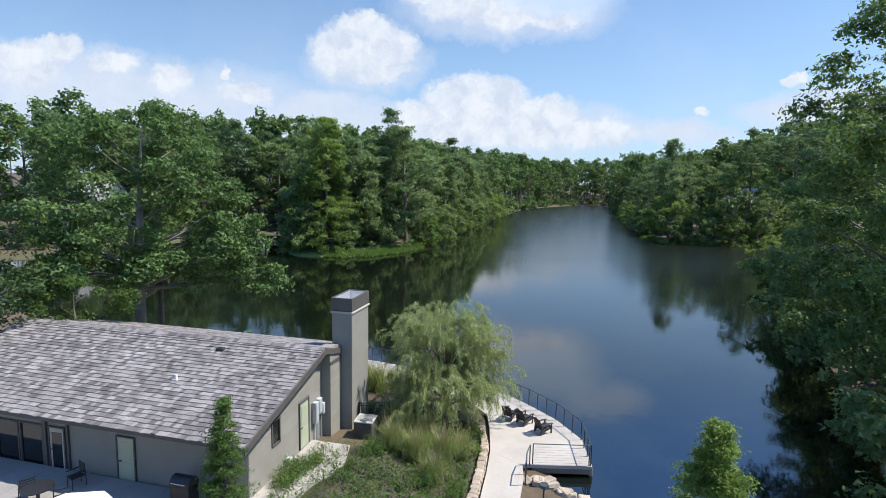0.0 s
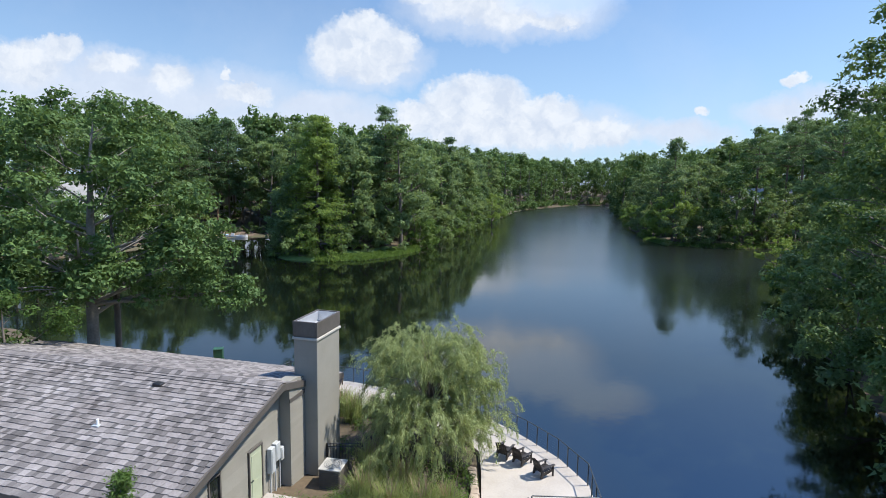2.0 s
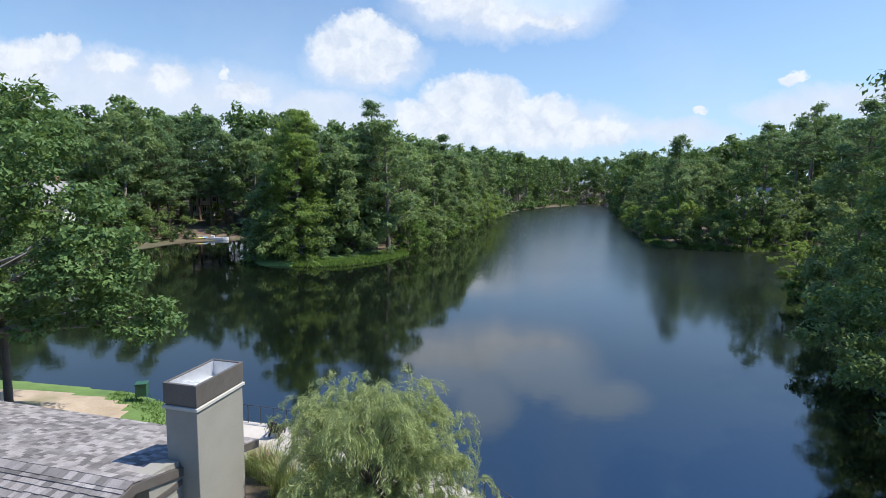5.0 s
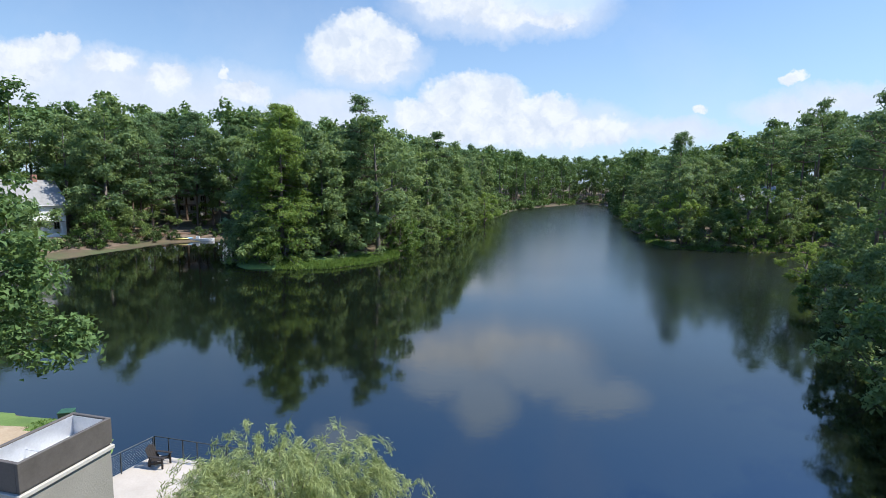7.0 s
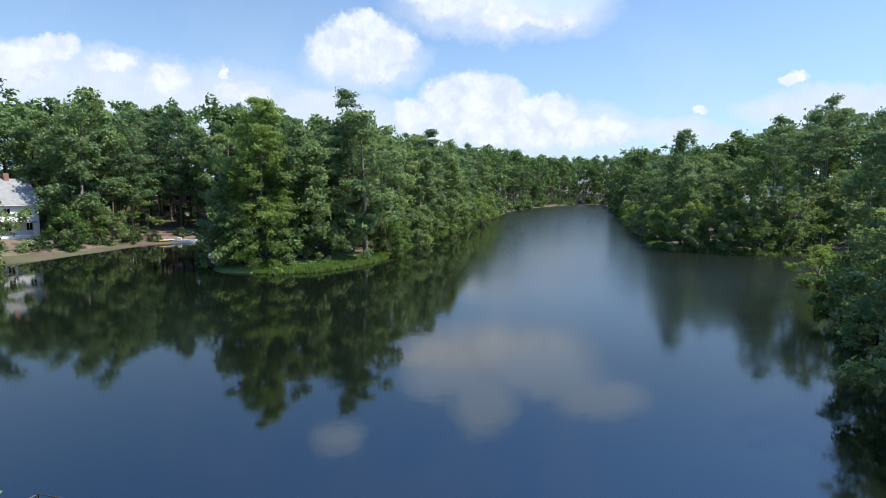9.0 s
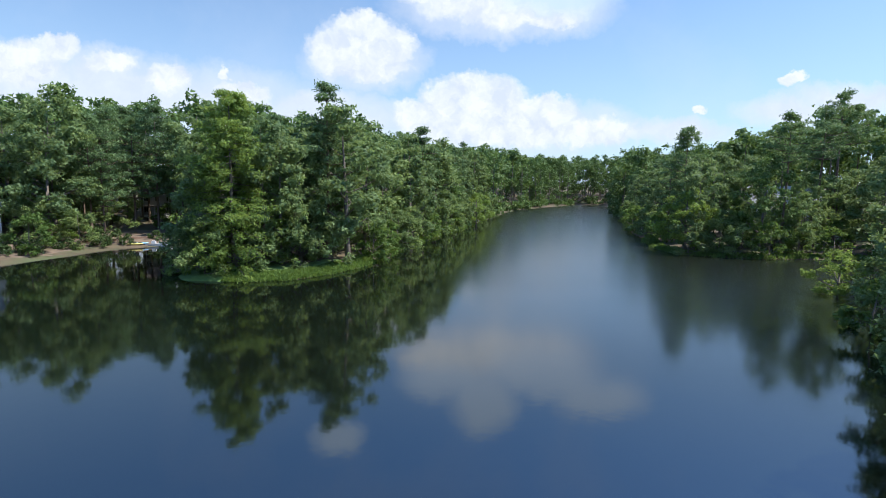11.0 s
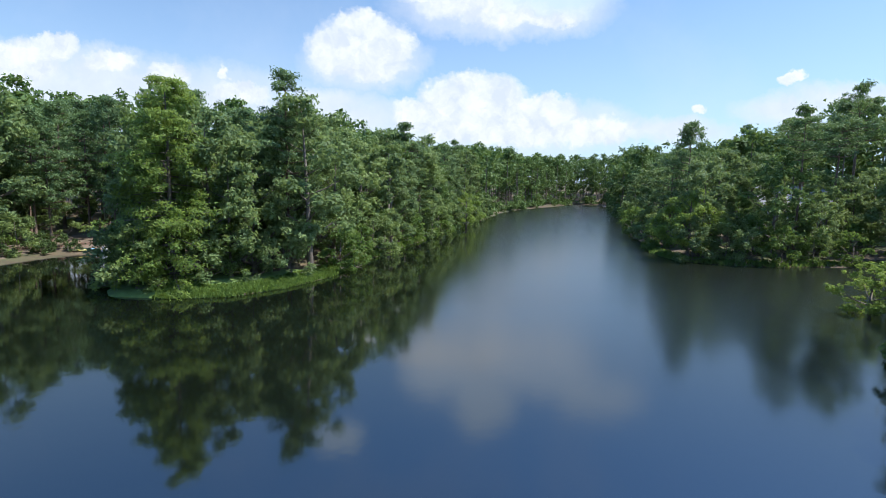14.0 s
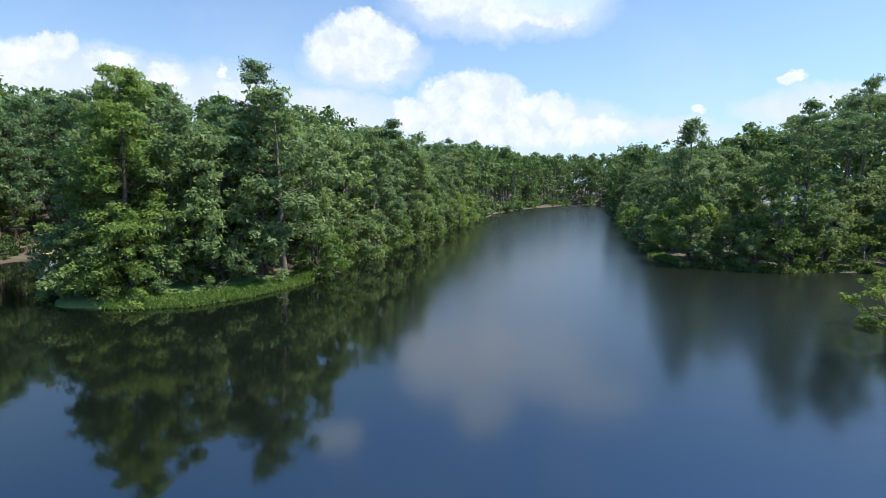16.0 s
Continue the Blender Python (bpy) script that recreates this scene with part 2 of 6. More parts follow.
STEEL = material("dark_steel_rail", (0.055, 0.065, 0.07), (0.10, 0.115, 0.12), 3.0, 0.45, 0.0, metal=0.5)
BLACK = material("black_enamel", (0.012, 0.012, 0.013), (0.03, 0.03, 0.032), 3.0, 0.4, 0.0)
CHAIR = material("dark_brown_chair_slats", (0.016, 0.013, 0.011), (0.036, 0.029, 0.025), 3.0, 0.6, 0.1)
CANVAS = material("cream_canvas", (0.66, 0.62, 0.55), (0.78, 0.74, 0.67), 1.5, 0.9, 0.1)
FEEDER = material("dark_green_metal", (0.02, 0.07, 0.04), (0.04, 0.11, 0.06), 2.0, 0.45, 0.0)
STONE = material("tan_field_stone", (0.30, 0.23, 0.17), (0.48, 0.40, 0.31), 1.5, 0.85, 0.5, 14.0, per_piece=0.3)
MULCH = material("brown_mulch", (0.04, 0.032, 0.022), (0.095, 0.076, 0.052), 1.2, 0.95, 0.7, 20.0)
TIMBER = material("grey_deck_timber", (0.12, 0.105, 0.09), (0.20, 0.18, 0.155), 1.0, 0.8, 0.3, 16.0)
GLASS = glass_material("dark_window_glass", (0.012, 0.015, 0.016))
BARK = material("grey_brown_bark", (0.075, 0.062, 0.05), (0.19, 0.165, 0.14), 1.2, 0.9, 0.8, 9.0)
OAK_BARK = material("pale_grey_oak_bark", (0.15, 0.135, 0.12), (0.33, 0.30, 0.27), 1.2, 0.9, 0.8, 9.0)
PINE_BARK = material("reddish_pine_bark", (0.08, 0.055, 0.04), (0.20, 0.145, 0.11), 1.2, 0.9, 0.8, 9.0)
OAK_LEAF = leaf_material("oak_leaves", (0.048, 0.094, 0.030), (0.160, 0.255, 0.078), (0.223, 0.310, 0.050), 0.22, 0.3)
WOOD_LEAF = leaf_material("mixed_woodland_leaves", (0.074, 0.122, 0.052), (0.245, 0.335, 0.128), (0.32, 0.42, 0.11), 0.3, 0.42)
PINE_LEAF = leaf_material("pine_needles", (0.062, 0.115, 0.052), (0.172, 0.262, 0.108), (0.23, 0.33, 0.095), 0.22, 0.35)
CYPRESS_LEAF = leaf_material("feathery_cypress_leaves", (0.098, 0.158, 0.040), (0.265, 0.370, 0.085), (0.36, 0.47, 0.08), 0.15)
WILLOW_LEAF = leaf_material("willow_leaves", (0.19, 0.24, 0.09), (0.43, 0.48, 0.22), (0.44, 0.50, 0.17), 0.1, 0.45)
DARK_LEAF = leaf_material("dark_evergreen_leaves", (0.025, 0.048, 0.018), (0.075, 0.125, 0.040), (0.10, 0.16, 0.03), 0.2, 0.3)
SHRUB_LEAF = leaf_material("shrub_leaves", (0.055, 0.105, 0.024), (0.151, 0.244, 0.059), (0.210, 0.302, 0.050), 0.25)
REED_LEAF = leaf_material("ornamental_grass_blades", (0.14, 0.20, 0.05), (0.37, 0.40, 0.15), (0.37, 0.41, 0.12), 0.15, 0.4)
PLUME = leaf_material("grass_plumes", (0.24, 0.17, 0.10), (0.42, 0.32, 0.22), (0.4, 0.3, 0.2), 0.15, 0.3)


# ---- building blocks ----
def mesh_object(name, verts, faces, surface, parent=None, smooth=False):
    me = bpy.data.meshes.new(name)
    me.from_pydata(verts, [], faces)
    me.materials.append(surface)
    if smooth:
        me.polygons.foreach_set("use_smooth", [True] * len(me.polygons))
    ob = new(name, me)
    if parent is not None:
        ob.parent = parent
    return ob


def part(name, bm, surface, parent=None, label=""):
    """Links a bmesh as one mesh object under a thing or a part."""
    me = bpy.data.meshes.new(name)
    bm.normal_update()
    bm.to_mesh(me)
    bm.free()
    me.materials.append(surface)
    ob = new(name, me)
    if parent is not None:
        ob.parent = parent
    return tagged(ob, label) if label else ob


def thing(name, m, label, category, group="", kind=""):
    ob = new(name)
    ob.empty_display_size = 0.3
    ob.matrix_world = m
    return tagged(ob, label, category, group, kind)


def add_box(bm, x0, x1, y0, y1, z0, z1, bevel=0.0, m=None):
    made = bmesh.ops.create_cube(bm, size=1, matrix=(m or Matrix()) @ Matrix.LocRotScale(((x0 + x1) / 2, (y0 + y1) / 2, (z0 + z1) / 2), None, (x1 - x0, y1 - y0, z1 - z0)))
    if bevel:
        bmesh.ops.bevel(bm, geom=list({e for v in made["verts"] for e in v.link_edges}), offset=bevel, segments=1, affect="EDGES")
    return bm


def box(x0, x1, y0, y1, z0, z1, bevel=0.0, m=None):
    return add_box(bmesh.new(), x0, x1, y0, y1, z0, z1, bevel, m)


def prism(outline, z0, z1):
    """An upright prism over a plan outline."""
    bm = bmesh.new()
    low = [bm.verts.new((x, y, z0)) for x, y in outline]
    top = [bm.verts.new((x, y, z1)) for x, y in outline]
    bm.faces.new(top)
    bm.faces.new(low[::-1])
    for i in range(len(low)):
        j = (i + 1) % len(low)
        bm.faces.new((low[i], low[j], top[j], top[i]))
    bmesh.ops.recalc_face_normals(bm, faces=bm.faces)
    bmesh.ops.triangulate(bm, faces=[f for f in bm.faces if len(f.verts) > 4])
    return bm


def add_rod(bm, a, b, r0, r1=None, sides=6):
    a, b = Vector(a), Vector(b)
    turn = (b - a).to_track_quat("Z", "Y").to_matrix().to_4x4()
    bmesh.ops.create_cone(bm, cap_ends=True, segments=sides, radius1=r0, radius2=r0 if r1 is None else r1, depth=(b - a).length,
                          matrix=Matrix.Translation((a + b) / 2) @ turn)
    return bm


def rod(a, b, r0, r1=None, sides=6):
    return add_rod(bmesh.new(), a, b, r0, r1, sides)


def tubes(paths, sides=5):
    """Tapered tubes along paths of (x, y, z, radius): vertices and faces."""
    verts, faces = [], []
    for path in paths:
        base = len(verts)
        for i, (x, y, z, r) in enumerate(path):
            p = Vector((x, y, z))
            a = Vector(path[max(i - 1, 0)][:3])
            b = Vector(path[min(i + 1, len(path) - 1)][:3])
            turn = (b - a).to_track_quat("Z", "Y") if (b - a).length > 1e-6 else Euler((0, 0, 0)).to_quaternion()
            for k in range(sides):
                an = 2 * math.pi * k / sides
                verts.append(tuple(p + turn @ Vector((r * math.cos(an), r * math.sin(an), 0))))
        for i in range(len(path) - 1):
            for k in range(sides):
                a0, a1 = base + i * sides + k, base + i * sides + (k + 1) % sides
                faces.append((a0, a1, a1 + sides, a0 + sides))
        faces.append(tuple(base + (len(path) - 1) * sides + k for k in range(sides)))
    return verts, faces


def leaf_quads(points, facing, length, width, rng, droop=None, slim=False):
    """Small pointed leaf shapes at points, each turned at random about a facing: vertices and faces."""
    n = len(points)
    f = facing + rng.normal(0, 0.85, (n, 3))
    f /= np.linalg.norm(f, axis=1)[:, None] + 1e-9
    a = np.cross(f, rng.normal(0, 1, (n, 3)) if droop is None else droop)
    a /= np.linalg.norm(a, axis=1)[:, None] + 1e-9
    b = np.cross(f, a)
    grow = rng.uniform(0.65, 1.35, (n, 1))
    la, wb = a * length * grow, b * width * grow
    if droop is not None:
        la, wb = b * length * grow, a * width * grow
    if slim:
        v = np.stack([points - la - wb * 0.8, points - la * 0.7 + wb, points + la], 1).reshape(-1, 3)
        return v, np.arange(3 * n).reshape(-1, 3)
    v = np.stack([points - la, points - wb + la * 0.1, points + la, points + wb + la * 0.1], 1).reshape(-1, 3)
    return v, np.arange(4 * n).reshape(-1, 4)


def leaf_mesh(name, v, f, surface, parent=None):
    me = bpy.data.meshes.new(name)
    me.vertices.add(len(v))
    me.vertices.foreach_set("co", v.astype(np.float32).ravel())
    me.loops.add(f.size)
    me.loops.foreach_set("vertex_index", f.astype(np.int32).ravel())
    me.polygons.add(len(f))
    me.polygons.foreach_set("loop_start", np.arange(0, f.size, f.shape[1], dtype=np.int32))
    me.update(calc_edges=True)
    me.materials.append(surface)
    ob = new(name, me)
    if parent is not None:
        ob.parent = parent
    return ob


def lobes_leaves(lobes, per_area, length, width, rng, flat=0.75):
    """Leaves scattered in the outer shells of uneven clumps (x, y, z, r), thinner below than above."""
    pts, out = [], []
    for x, y, z, r in lobes:
        k = max(12, int(per_area * r * r * 2))
        d = rng.normal(0, 1, (k, 3))
        d[:, 2] += 0.3
        d /= np.linalg.norm(d, axis=1)[:, None]
        a, b, c = rng.uniform(0, 6.283, 3)
        lump = 1 + 0.22 * np.sin(3.1 * d[:, :1] + a) + 0.22 * np.sin(3.7 * d[:, 1:2] + b) + 0.16 * np.sin(4.3 * d[:, 2:] + c)
        rad = r * lump * rng.uniform(0.4, 1.0, (k, 1)) ** 0.6 * np.exp(rng.normal(0, 0.14, (k, 1)))
        p = d * rad
        p[:, 2] *= flat
        pts.append(p + (x, y, z))
        out.append(d + (0, 0, 0.6))
    return leaf_quads(np.concatenate(pts), np.concatenate(out), length * 0.74, width * 0.78, rng, None, True)


# ---- trees ----
def broadleaf(name, height, radius, seed, surface, leaf=0.3, density=26, clear=0.25, lobes=46, trunk=0.4, lean=0.0, clump=(0.11, 0.25), bark=None, twigs=4, flat=0.7, arms=()):
    """A broad-leaved tree at the origin: trunk, boughs that carry masses of foliage, and a domed crown with lumps at two scales."""
    rng = np.random.default_rng(seed)
    bark = bark or BARK
    root = thing(name, Matrix(), "", "tree")
    low = height * clear
    paths = [[(0, 0, -0.5, trunk * 1.35), (0, 0, 0.6, trunk), (lean * 0.1, 0.1, low, trunk * 0.85), (lean * 0.3, 0.1, low + (height - low) * 0.35, trunk * 0.6),
              (lean * 0.7, -0.1, low + (height - low) * 0.7, trunk * 0.28), (lean, 0, height * 0.93, trunk * 0.06)]]
    boughs = max(8, lobes // 7)
    made, thin, turn = [], [], rng.uniform(0, 6.283)
    for i in range(boughs + len(arms)):
        h = min(1.0, (i + rng.uniform(0.2, 0.8)) / boughs)
        dome = 0.72 + 0.28 * h / 0.35 if h < 0.35 else math.sqrt(max(0.0, 1 - ((h - 0.35) / 0.69) ** 2))
        an = turn + 2.4 * i + rng.normal(0, 0.3)
        size = radius * rng.uniform(0.28, 0.46)
        out = max(0.0, radius * dome * rng.uniform(0.8, 1.16) - size * 0.75)
        cx, cy = out * math.cos(an) + lean * h, out * math.sin(an)
        cz = low + (height - low) * h - size * 0.5 * h
        if i >= boughs:
            cx, cy, cz, size = arms[i - boughs]
            out, an = math.hypot(cx, cy), math.atan2(cy, cx)
        z0 = max(low * rng.uniform(0.85, 1.25), cz - 0.4 * out - 0.6)
        bx = lean * max(0.0, (z0 - low) / (height - low)) * 0.9
        b = trunk * max(0.14, 0.55 * (1 - z0 / height))
        mid = (bx + (cx - bx) * 0.5 + rng.normal(0, 0.3), cy * 0.5 + rng.normal(0, 0.3), z0 + (cz - z0) * 0.4)
        paths.append([(bx, 0, z0, b), (*mid, b * 0.65), (cx, cy, cz, b * 0.3)])
        for k in range(lobes // boughs):
            d = Vector(rng.normal(0, 1, 3)) + Vector((0.5 * math.cos(an), 0.5 * math.sin(an), 0.25))
            d.normalize()
            e = size * rng.uniform(0.35, 1.12)
            r = radius * rng.uniform(*clump)
            x, y, z = cx + d.x * e, cy + d.y * e, cz + d.z * e * 0.75
            made.append((x, y, min(z, height - r * 0.4), r))
            if k % twigs == 0:
                thin.append([(*mid, b * 0.3), ((mid[0] + x) / 2, (mid[1] + y) / 2, (mid[2] + z) / 2 + 0.2, b * 0.2), (x, y, z, 0.02)])
    verts, faces = tubes(paths[:1], 7)
    for group, sides in ((paths[1:], 4), (thin, 3)):
        more, rest = tubes(group, sides)
        faces += [tuple(len(verts) + i for i in f) for f in rest]
        verts += more
    mesh_object("trunk", verts, faces, bark, root, True)
    v, f = lobes_leaves(made, density / (leaf * leaf) * 0.09, leaf, leaf * 0.6, rng, flat)
    leaf_mesh("crown", v, f, surface, root)
    return root


def pine(name, height, radius, seed, bare=0.4, leaf=0.34, density=18, tiers=11, trunk=0.32, ragged=0.35, flat=0.5):
    """A tall pine: straight trunk, whorled branches and flat needle tufts with gaps between the tiers."""
    rng = np.random.default_rng(seed)
    root = thing(name, Matrix(), "", "tree")
    paths = [[(0, 0, -0.5, trunk * 1.25), (0, 0, 1, trunk), (0.15, 0.05, height * 0.5, trunk * 0.7), (0, 0, height * 0.93, trunk * 0.12)]]
    made = []
    for i in range(tiers):
        h = i / (tiers - 1)
        z = height * (bare + (0.97 - bare) * h) + rng.normal(0, 0.3)
        reach = radius * (0.45 + 0.55 * math.sin(math.pi * (0.2 + 0.6 * h))) * (1 - 0.78 * h ** 4)
        side = rng.uniform(0, 6.283)
        for k in range(rng.integers(4, 7)):
            an = side + 1.25 * k + rng.normal(0, 0.35)
            rr = reach * rng.uniform(1 - ragged * 1.6, 1.15)
            x, y, zz = rr * math.cos(an), rr * math.sin(an), z + rng.normal(0, 0.55) + rr * 0.14
            paths.append([(0, 0, z - 0.4, 0.09 * (1.25 - h)), (x * 0.55, y * 0.55, z - 0.05, 0.05), (x, y, zz, 0.02)])
            for s in (0.5, 0.78, 1.0):
                made.append((x * s + rng.normal(0, 0.4), y * s + rng.normal(0, 0.4), z + (zz - z) * s + 0.2, rng.uniform(0.45, 1.0) * (0.62 + radius * 0.115)))
    made.append((0, 0, height * 0.97, 0.8))
    mesh_object("trunk", *tubes(paths, 5), PINE_BARK, root, True)
    v, f = lobes_leaves(made, density / (leaf * leaf) * 0.09, leaf, leaf * 0.36, rng, flat)
    leaf_mesh("crown", v, f, PINE_LEAF, root)
    return root


def cypress(name, height, radius, seed, leaf=0.34, density=16, tiers=20, low=0.06, surface=None, clump=0.027, taper=(0.42, 0.48)):
    """A feathery cypress: a tapering crown of drooping sprays almost down to the ground."""
    rng = np.random.default_rng(seed)
    root = thing(name, Matrix(), "", "tree")
    trunk = 0.016 * height
    paths = [[(0, 0, -0.5, trunk * 1.5), (0, 0, 1.2, trunk), (0, 0, height * 0.5, trunk * 0.6), (0, 0, height * 0.97, trunk * 0.08)]]
    made = []
    for i in range(tiers):
        h = i / (tiers - 1)
        z = height * (low + (0.97 - low) * h)
        reach = radius * (1 - taper[0] * h - taper[1] * h ** 3) * rng.uniform(0.82, 1.1)
        for k in range(9 if h < 0.8 else 5):
            an = rng.uniform(0, 2 * math.pi)
            rr = reach * rng.uniform(0.55, 1.1)
            x, y, zz = rr * math.cos(an), rr * math.sin(an), z - rr * 0.12
            paths.append([(0, 0, z, trunk * 0.3 * (1.1 - h)), (x, y, zz, 0.015 * trunk * 10 * 0.3)])
            for s in (0.45, 0.75, 1.0):
                made.append((x * s, y * s, z + (zz - z) * s, height * clump * rng.uniform(0.8, 1.4)))
    made.append((0, 0, height * 0.98, height * 0.02))
    mesh_object("trunk", *tubes(paths, 5), BARK, root, True)
    v, f = lobes_leaves(made, density / (leaf * leaf) * 0.09, leaf, leaf * 0.42, rng, 0.6)
    leaf_mesh("crown", v, f, surface or CYPRESS_LEAF, root)
    return root


def shrub(name, height, radius, seed, surface=None, leaf=0.1, density=22, lobes=12):
    rng = np.random.default_rng(seed)
    root = thing(name, Matrix(), "", "shrub")
    made, paths = [], []
    for i in range(lobes):
        an, rr = rng.uniform(0, 2 * math.pi), radius * 0.75 * math.sqrt(rng.uniform(0, 1))
        r = radius * rng.uniform(0.3, 0.5)
        made.append((rr * math.cos(an), rr * math.sin(an), max(r * 0.5, (height - r) * rng.uniform(0.25, 1.0) * (1.1 - 0.5 * rr / radius)), r))
        paths.append([(0, 0, -0.1, 0.03), (made[-1][0], made[-1][1], made[-1][2], 0.01)])
    mesh_object("stem", *tubes(paths, 4), BARK, root)
    v, f = lobes_leaves(made, density / (leaf * leaf) * 0.09, leaf, leaf * 0.55, rng, 0.9)
    leaf_mesh("foliage", v, f, surface or SHRUB_LEAF, root)
    return root


# ---- lake and ground ----
SHORE_NEAR = [(6.2, 23.0), (8.5, 18.0), (18.0, 17.0), (24.0, 26.0), (33.0, 42.0), (44.0, 58.0), (53.0, 74.0), (64.0, 92.0), (80.0, 108.0), (98.0, 120.0),
              (104.0, 130.0), (88.0, 134.5), (76.0, 132.5), (67.0, 134.0), (60.0, 138.5), (59.5, 151.0), (64.0, 165.0), (71.0, 195.0), (89.0, 247.0)]
SHORE_FAR = [(107.0, 316.0), (131.0, 390.0), (146.0, 445.0), (122.0, 452.0), (104.0, 420.0), (62.0, 348.0), (45.0, 306.0), (34.0, 260.0), (26.5, 236.0), (16.0, 195.0),
             (7.0, 163.0), (0.5, 138.0), (-3.6, 117.0), (-7.9, 108.0), (-13.3, 102.0), (-20.0, 100.5), (-27.0, 101.0), (-31.0, 107.0), (-31.0, 122.0)]
SHORE_LEFT = [(-36.0, 139.0), (-43.0, 144.0), (-50.0, 141.0), (-58.0, 133.0), (-60.0, 119.0), (-62.0, 110.0), (-66.0, 102.0), (-73.0, 90.0), (-74.0, 76.0), (-64.0, 64.0),
              (-50.0, 57.0), (-39.0, 53.0), (-32.0, 48.0), (-25.0, 47.0), (-18.5, 45.6), (-13.6, 43.2), (-11.0, 38.5), (-6.0, 37.0), (1.0, 34.0), (4.5, 30.0)]
LAKE = np.array(SHORE_NEAR + SHORE_FAR + SHORE_LEFT)


def from_shore(p):
    """Metres from the shoreline, negative in the lake, for an array of plan points."""
    a, b = LAKE, np.roll(LAKE, -1, 0)
    best = np.full(len(p), 1e9)
    inside = np.zeros(len(p), bool)
    for (ax, ay), (bx, by) in zip(a, b):
        dx, dy = bx - ax, by - ay
        s = np.clip(((p[:, 0] - ax) * dx + (p[:, 1] - ay) * dy) / (dx * dx + dy * dy), 0, 1)
        best = np.minimum(best, np.hypot(p[:, 0] - ax - s * dx, p[:, 1] - ay - s * dy))
        cross = (ay > p[:, 1]) != (by > p[:, 1])
        inside ^= cross & (p[:, 0] < (bx - ax) * (p[:, 1] - ay) / (by - ay + 1e-12) + ax)
    return np.where(inside, -best, best)


TERRACE_AND_PATH = np.array([(8.5, 23.8), (8.7, 27.2), (7.6, 30.2), (5.3, 33.6), (0.2, 38.0), (-10.0, 41.5), (-12.0, 37.0), (-10.0, 34.8), (-5.0, 34.8), (-0.8, 33.2),
                             (1.6, 31.4), (2.5, 29.8), (2.4, 25.8), (1.5, 21.8), (-0.2, 15.8), (3.4, 15.0), (4.6, 21.5), (5.0, 23.6)])


def inside_outline(p, outline):
    inside = np.zeros(len(p), bool)
    for (ax, ay), (bx, by) in zip(outline, np.roll(outline, -1, 0)):
        cross = (ay > p[:, 1]) != (by > p[:, 1])
        inside ^= cross & (p[:, 0] < (bx - ax) * (p[:, 1] - ay) / (by - ay + 1e-12) + ax)
    return inside


def ground_height(p):
    """The ground: a lake bed, a low bank and land that rises gently away from the water."""
    p = np.asarray(p, float)
    d = from_shore(p)
    wob = 0.25 * np.sin(p[:, 0] * 0.31) * np.sin(p[:, 1] * 0.27) + 0.12 * np.sin(p[:, 0] * 0.9 + 1) * np.sin(p[:, 1] * 0.8)
    land = 0.38 * np.minimum(d, 1.0) + 0.10 * np.clip(d - 1, 0, 30) + 0.10 * np.clip(d - 31, 0, 130) + wob * np.clip(d / 6, 0, 1)
    # the clubhouse stands on a level made about two metres above the lake
    n_, v_ = (p[:, 0] + 6.91) * math.cos(radians(14.5)) - (p[:, 1] - 18.12) * math.sin(radians(14.5)), (p[:, 0] + 6.91) * math.sin(radians(14.5)) + (p[:, 1] - 18.12) * math.cos(radians(14.5))
    off = np.maximum(np.maximum(n_ - 2.4, -24 - n_), np.maximum(v_ - 12.5, -30 - v_))
    k = np.clip(1 - np.maximum(off, 0) / 5.0, 0, 1)
    k = k * k * (3 - 2 * k)
    level = 1.78 - 0.55 * np.clip((v_ - 5.5) / 5.0, 0, 1)
    land = land * (1 - k) + level * k
    paved = inside_outline(p, TERRACE_AND_PATH)
    land = np.where(paved, np.minimum(land, 0.3), land)
    return np.where(d < 0, np.maximum(-2.5, 0.28 * d), land)


def make_ground():
    def steps(lo, hi, dense_lo, dense_hi, fine, coarse):
        out, v = [], lo
        while v < hi:
            out.append(v)
            v += fine if dense_lo <= v < dense_hi else coarse
        return np.array(out + [hi])
    xs = np.concatenate([[-2500, -1200, -600, -300], steps(-200, 200, -40, 40, 1.0, 5.0), [300, 600, 1200, 2500]])
    ys = np.concatenate([[-1500, -600, -200, -80], steps(-40, 520, 8, 60, 1.0, 5.0), [600, 800, 1200, 2000, 3500]])
    gx, gy = np.meshgrid(xs, ys)
    p = np.stack([gx.ravel(), gy.ravel()], 1)
    z = ground_height(p)
    w = len(xs)
    faces = [(j * w + i, j * w + i + 1, (j + 1) * w + i + 1, (j + 1) * w + i) for j in range(len(ys) - 1) for i in range(w - 1)]
    ob = mesh_object("ground", np.column_stack([p, z]).tolist(), faces, EARTH, None, True)
    tagged(ob, "leaf-strewn brown woodland floor with patches of moss", "ground", kind="structure")
    lake = mesh_object("water", [(-200, -60, 0), (260, -60, 0), (260, 560, 0), (-200, 560, 0)], [(0, 1, 2, 3)], WATER)
    tagged(lake, "calm dark green lake mirroring trees and cloud", "lake", kind="structure")


make_ground()


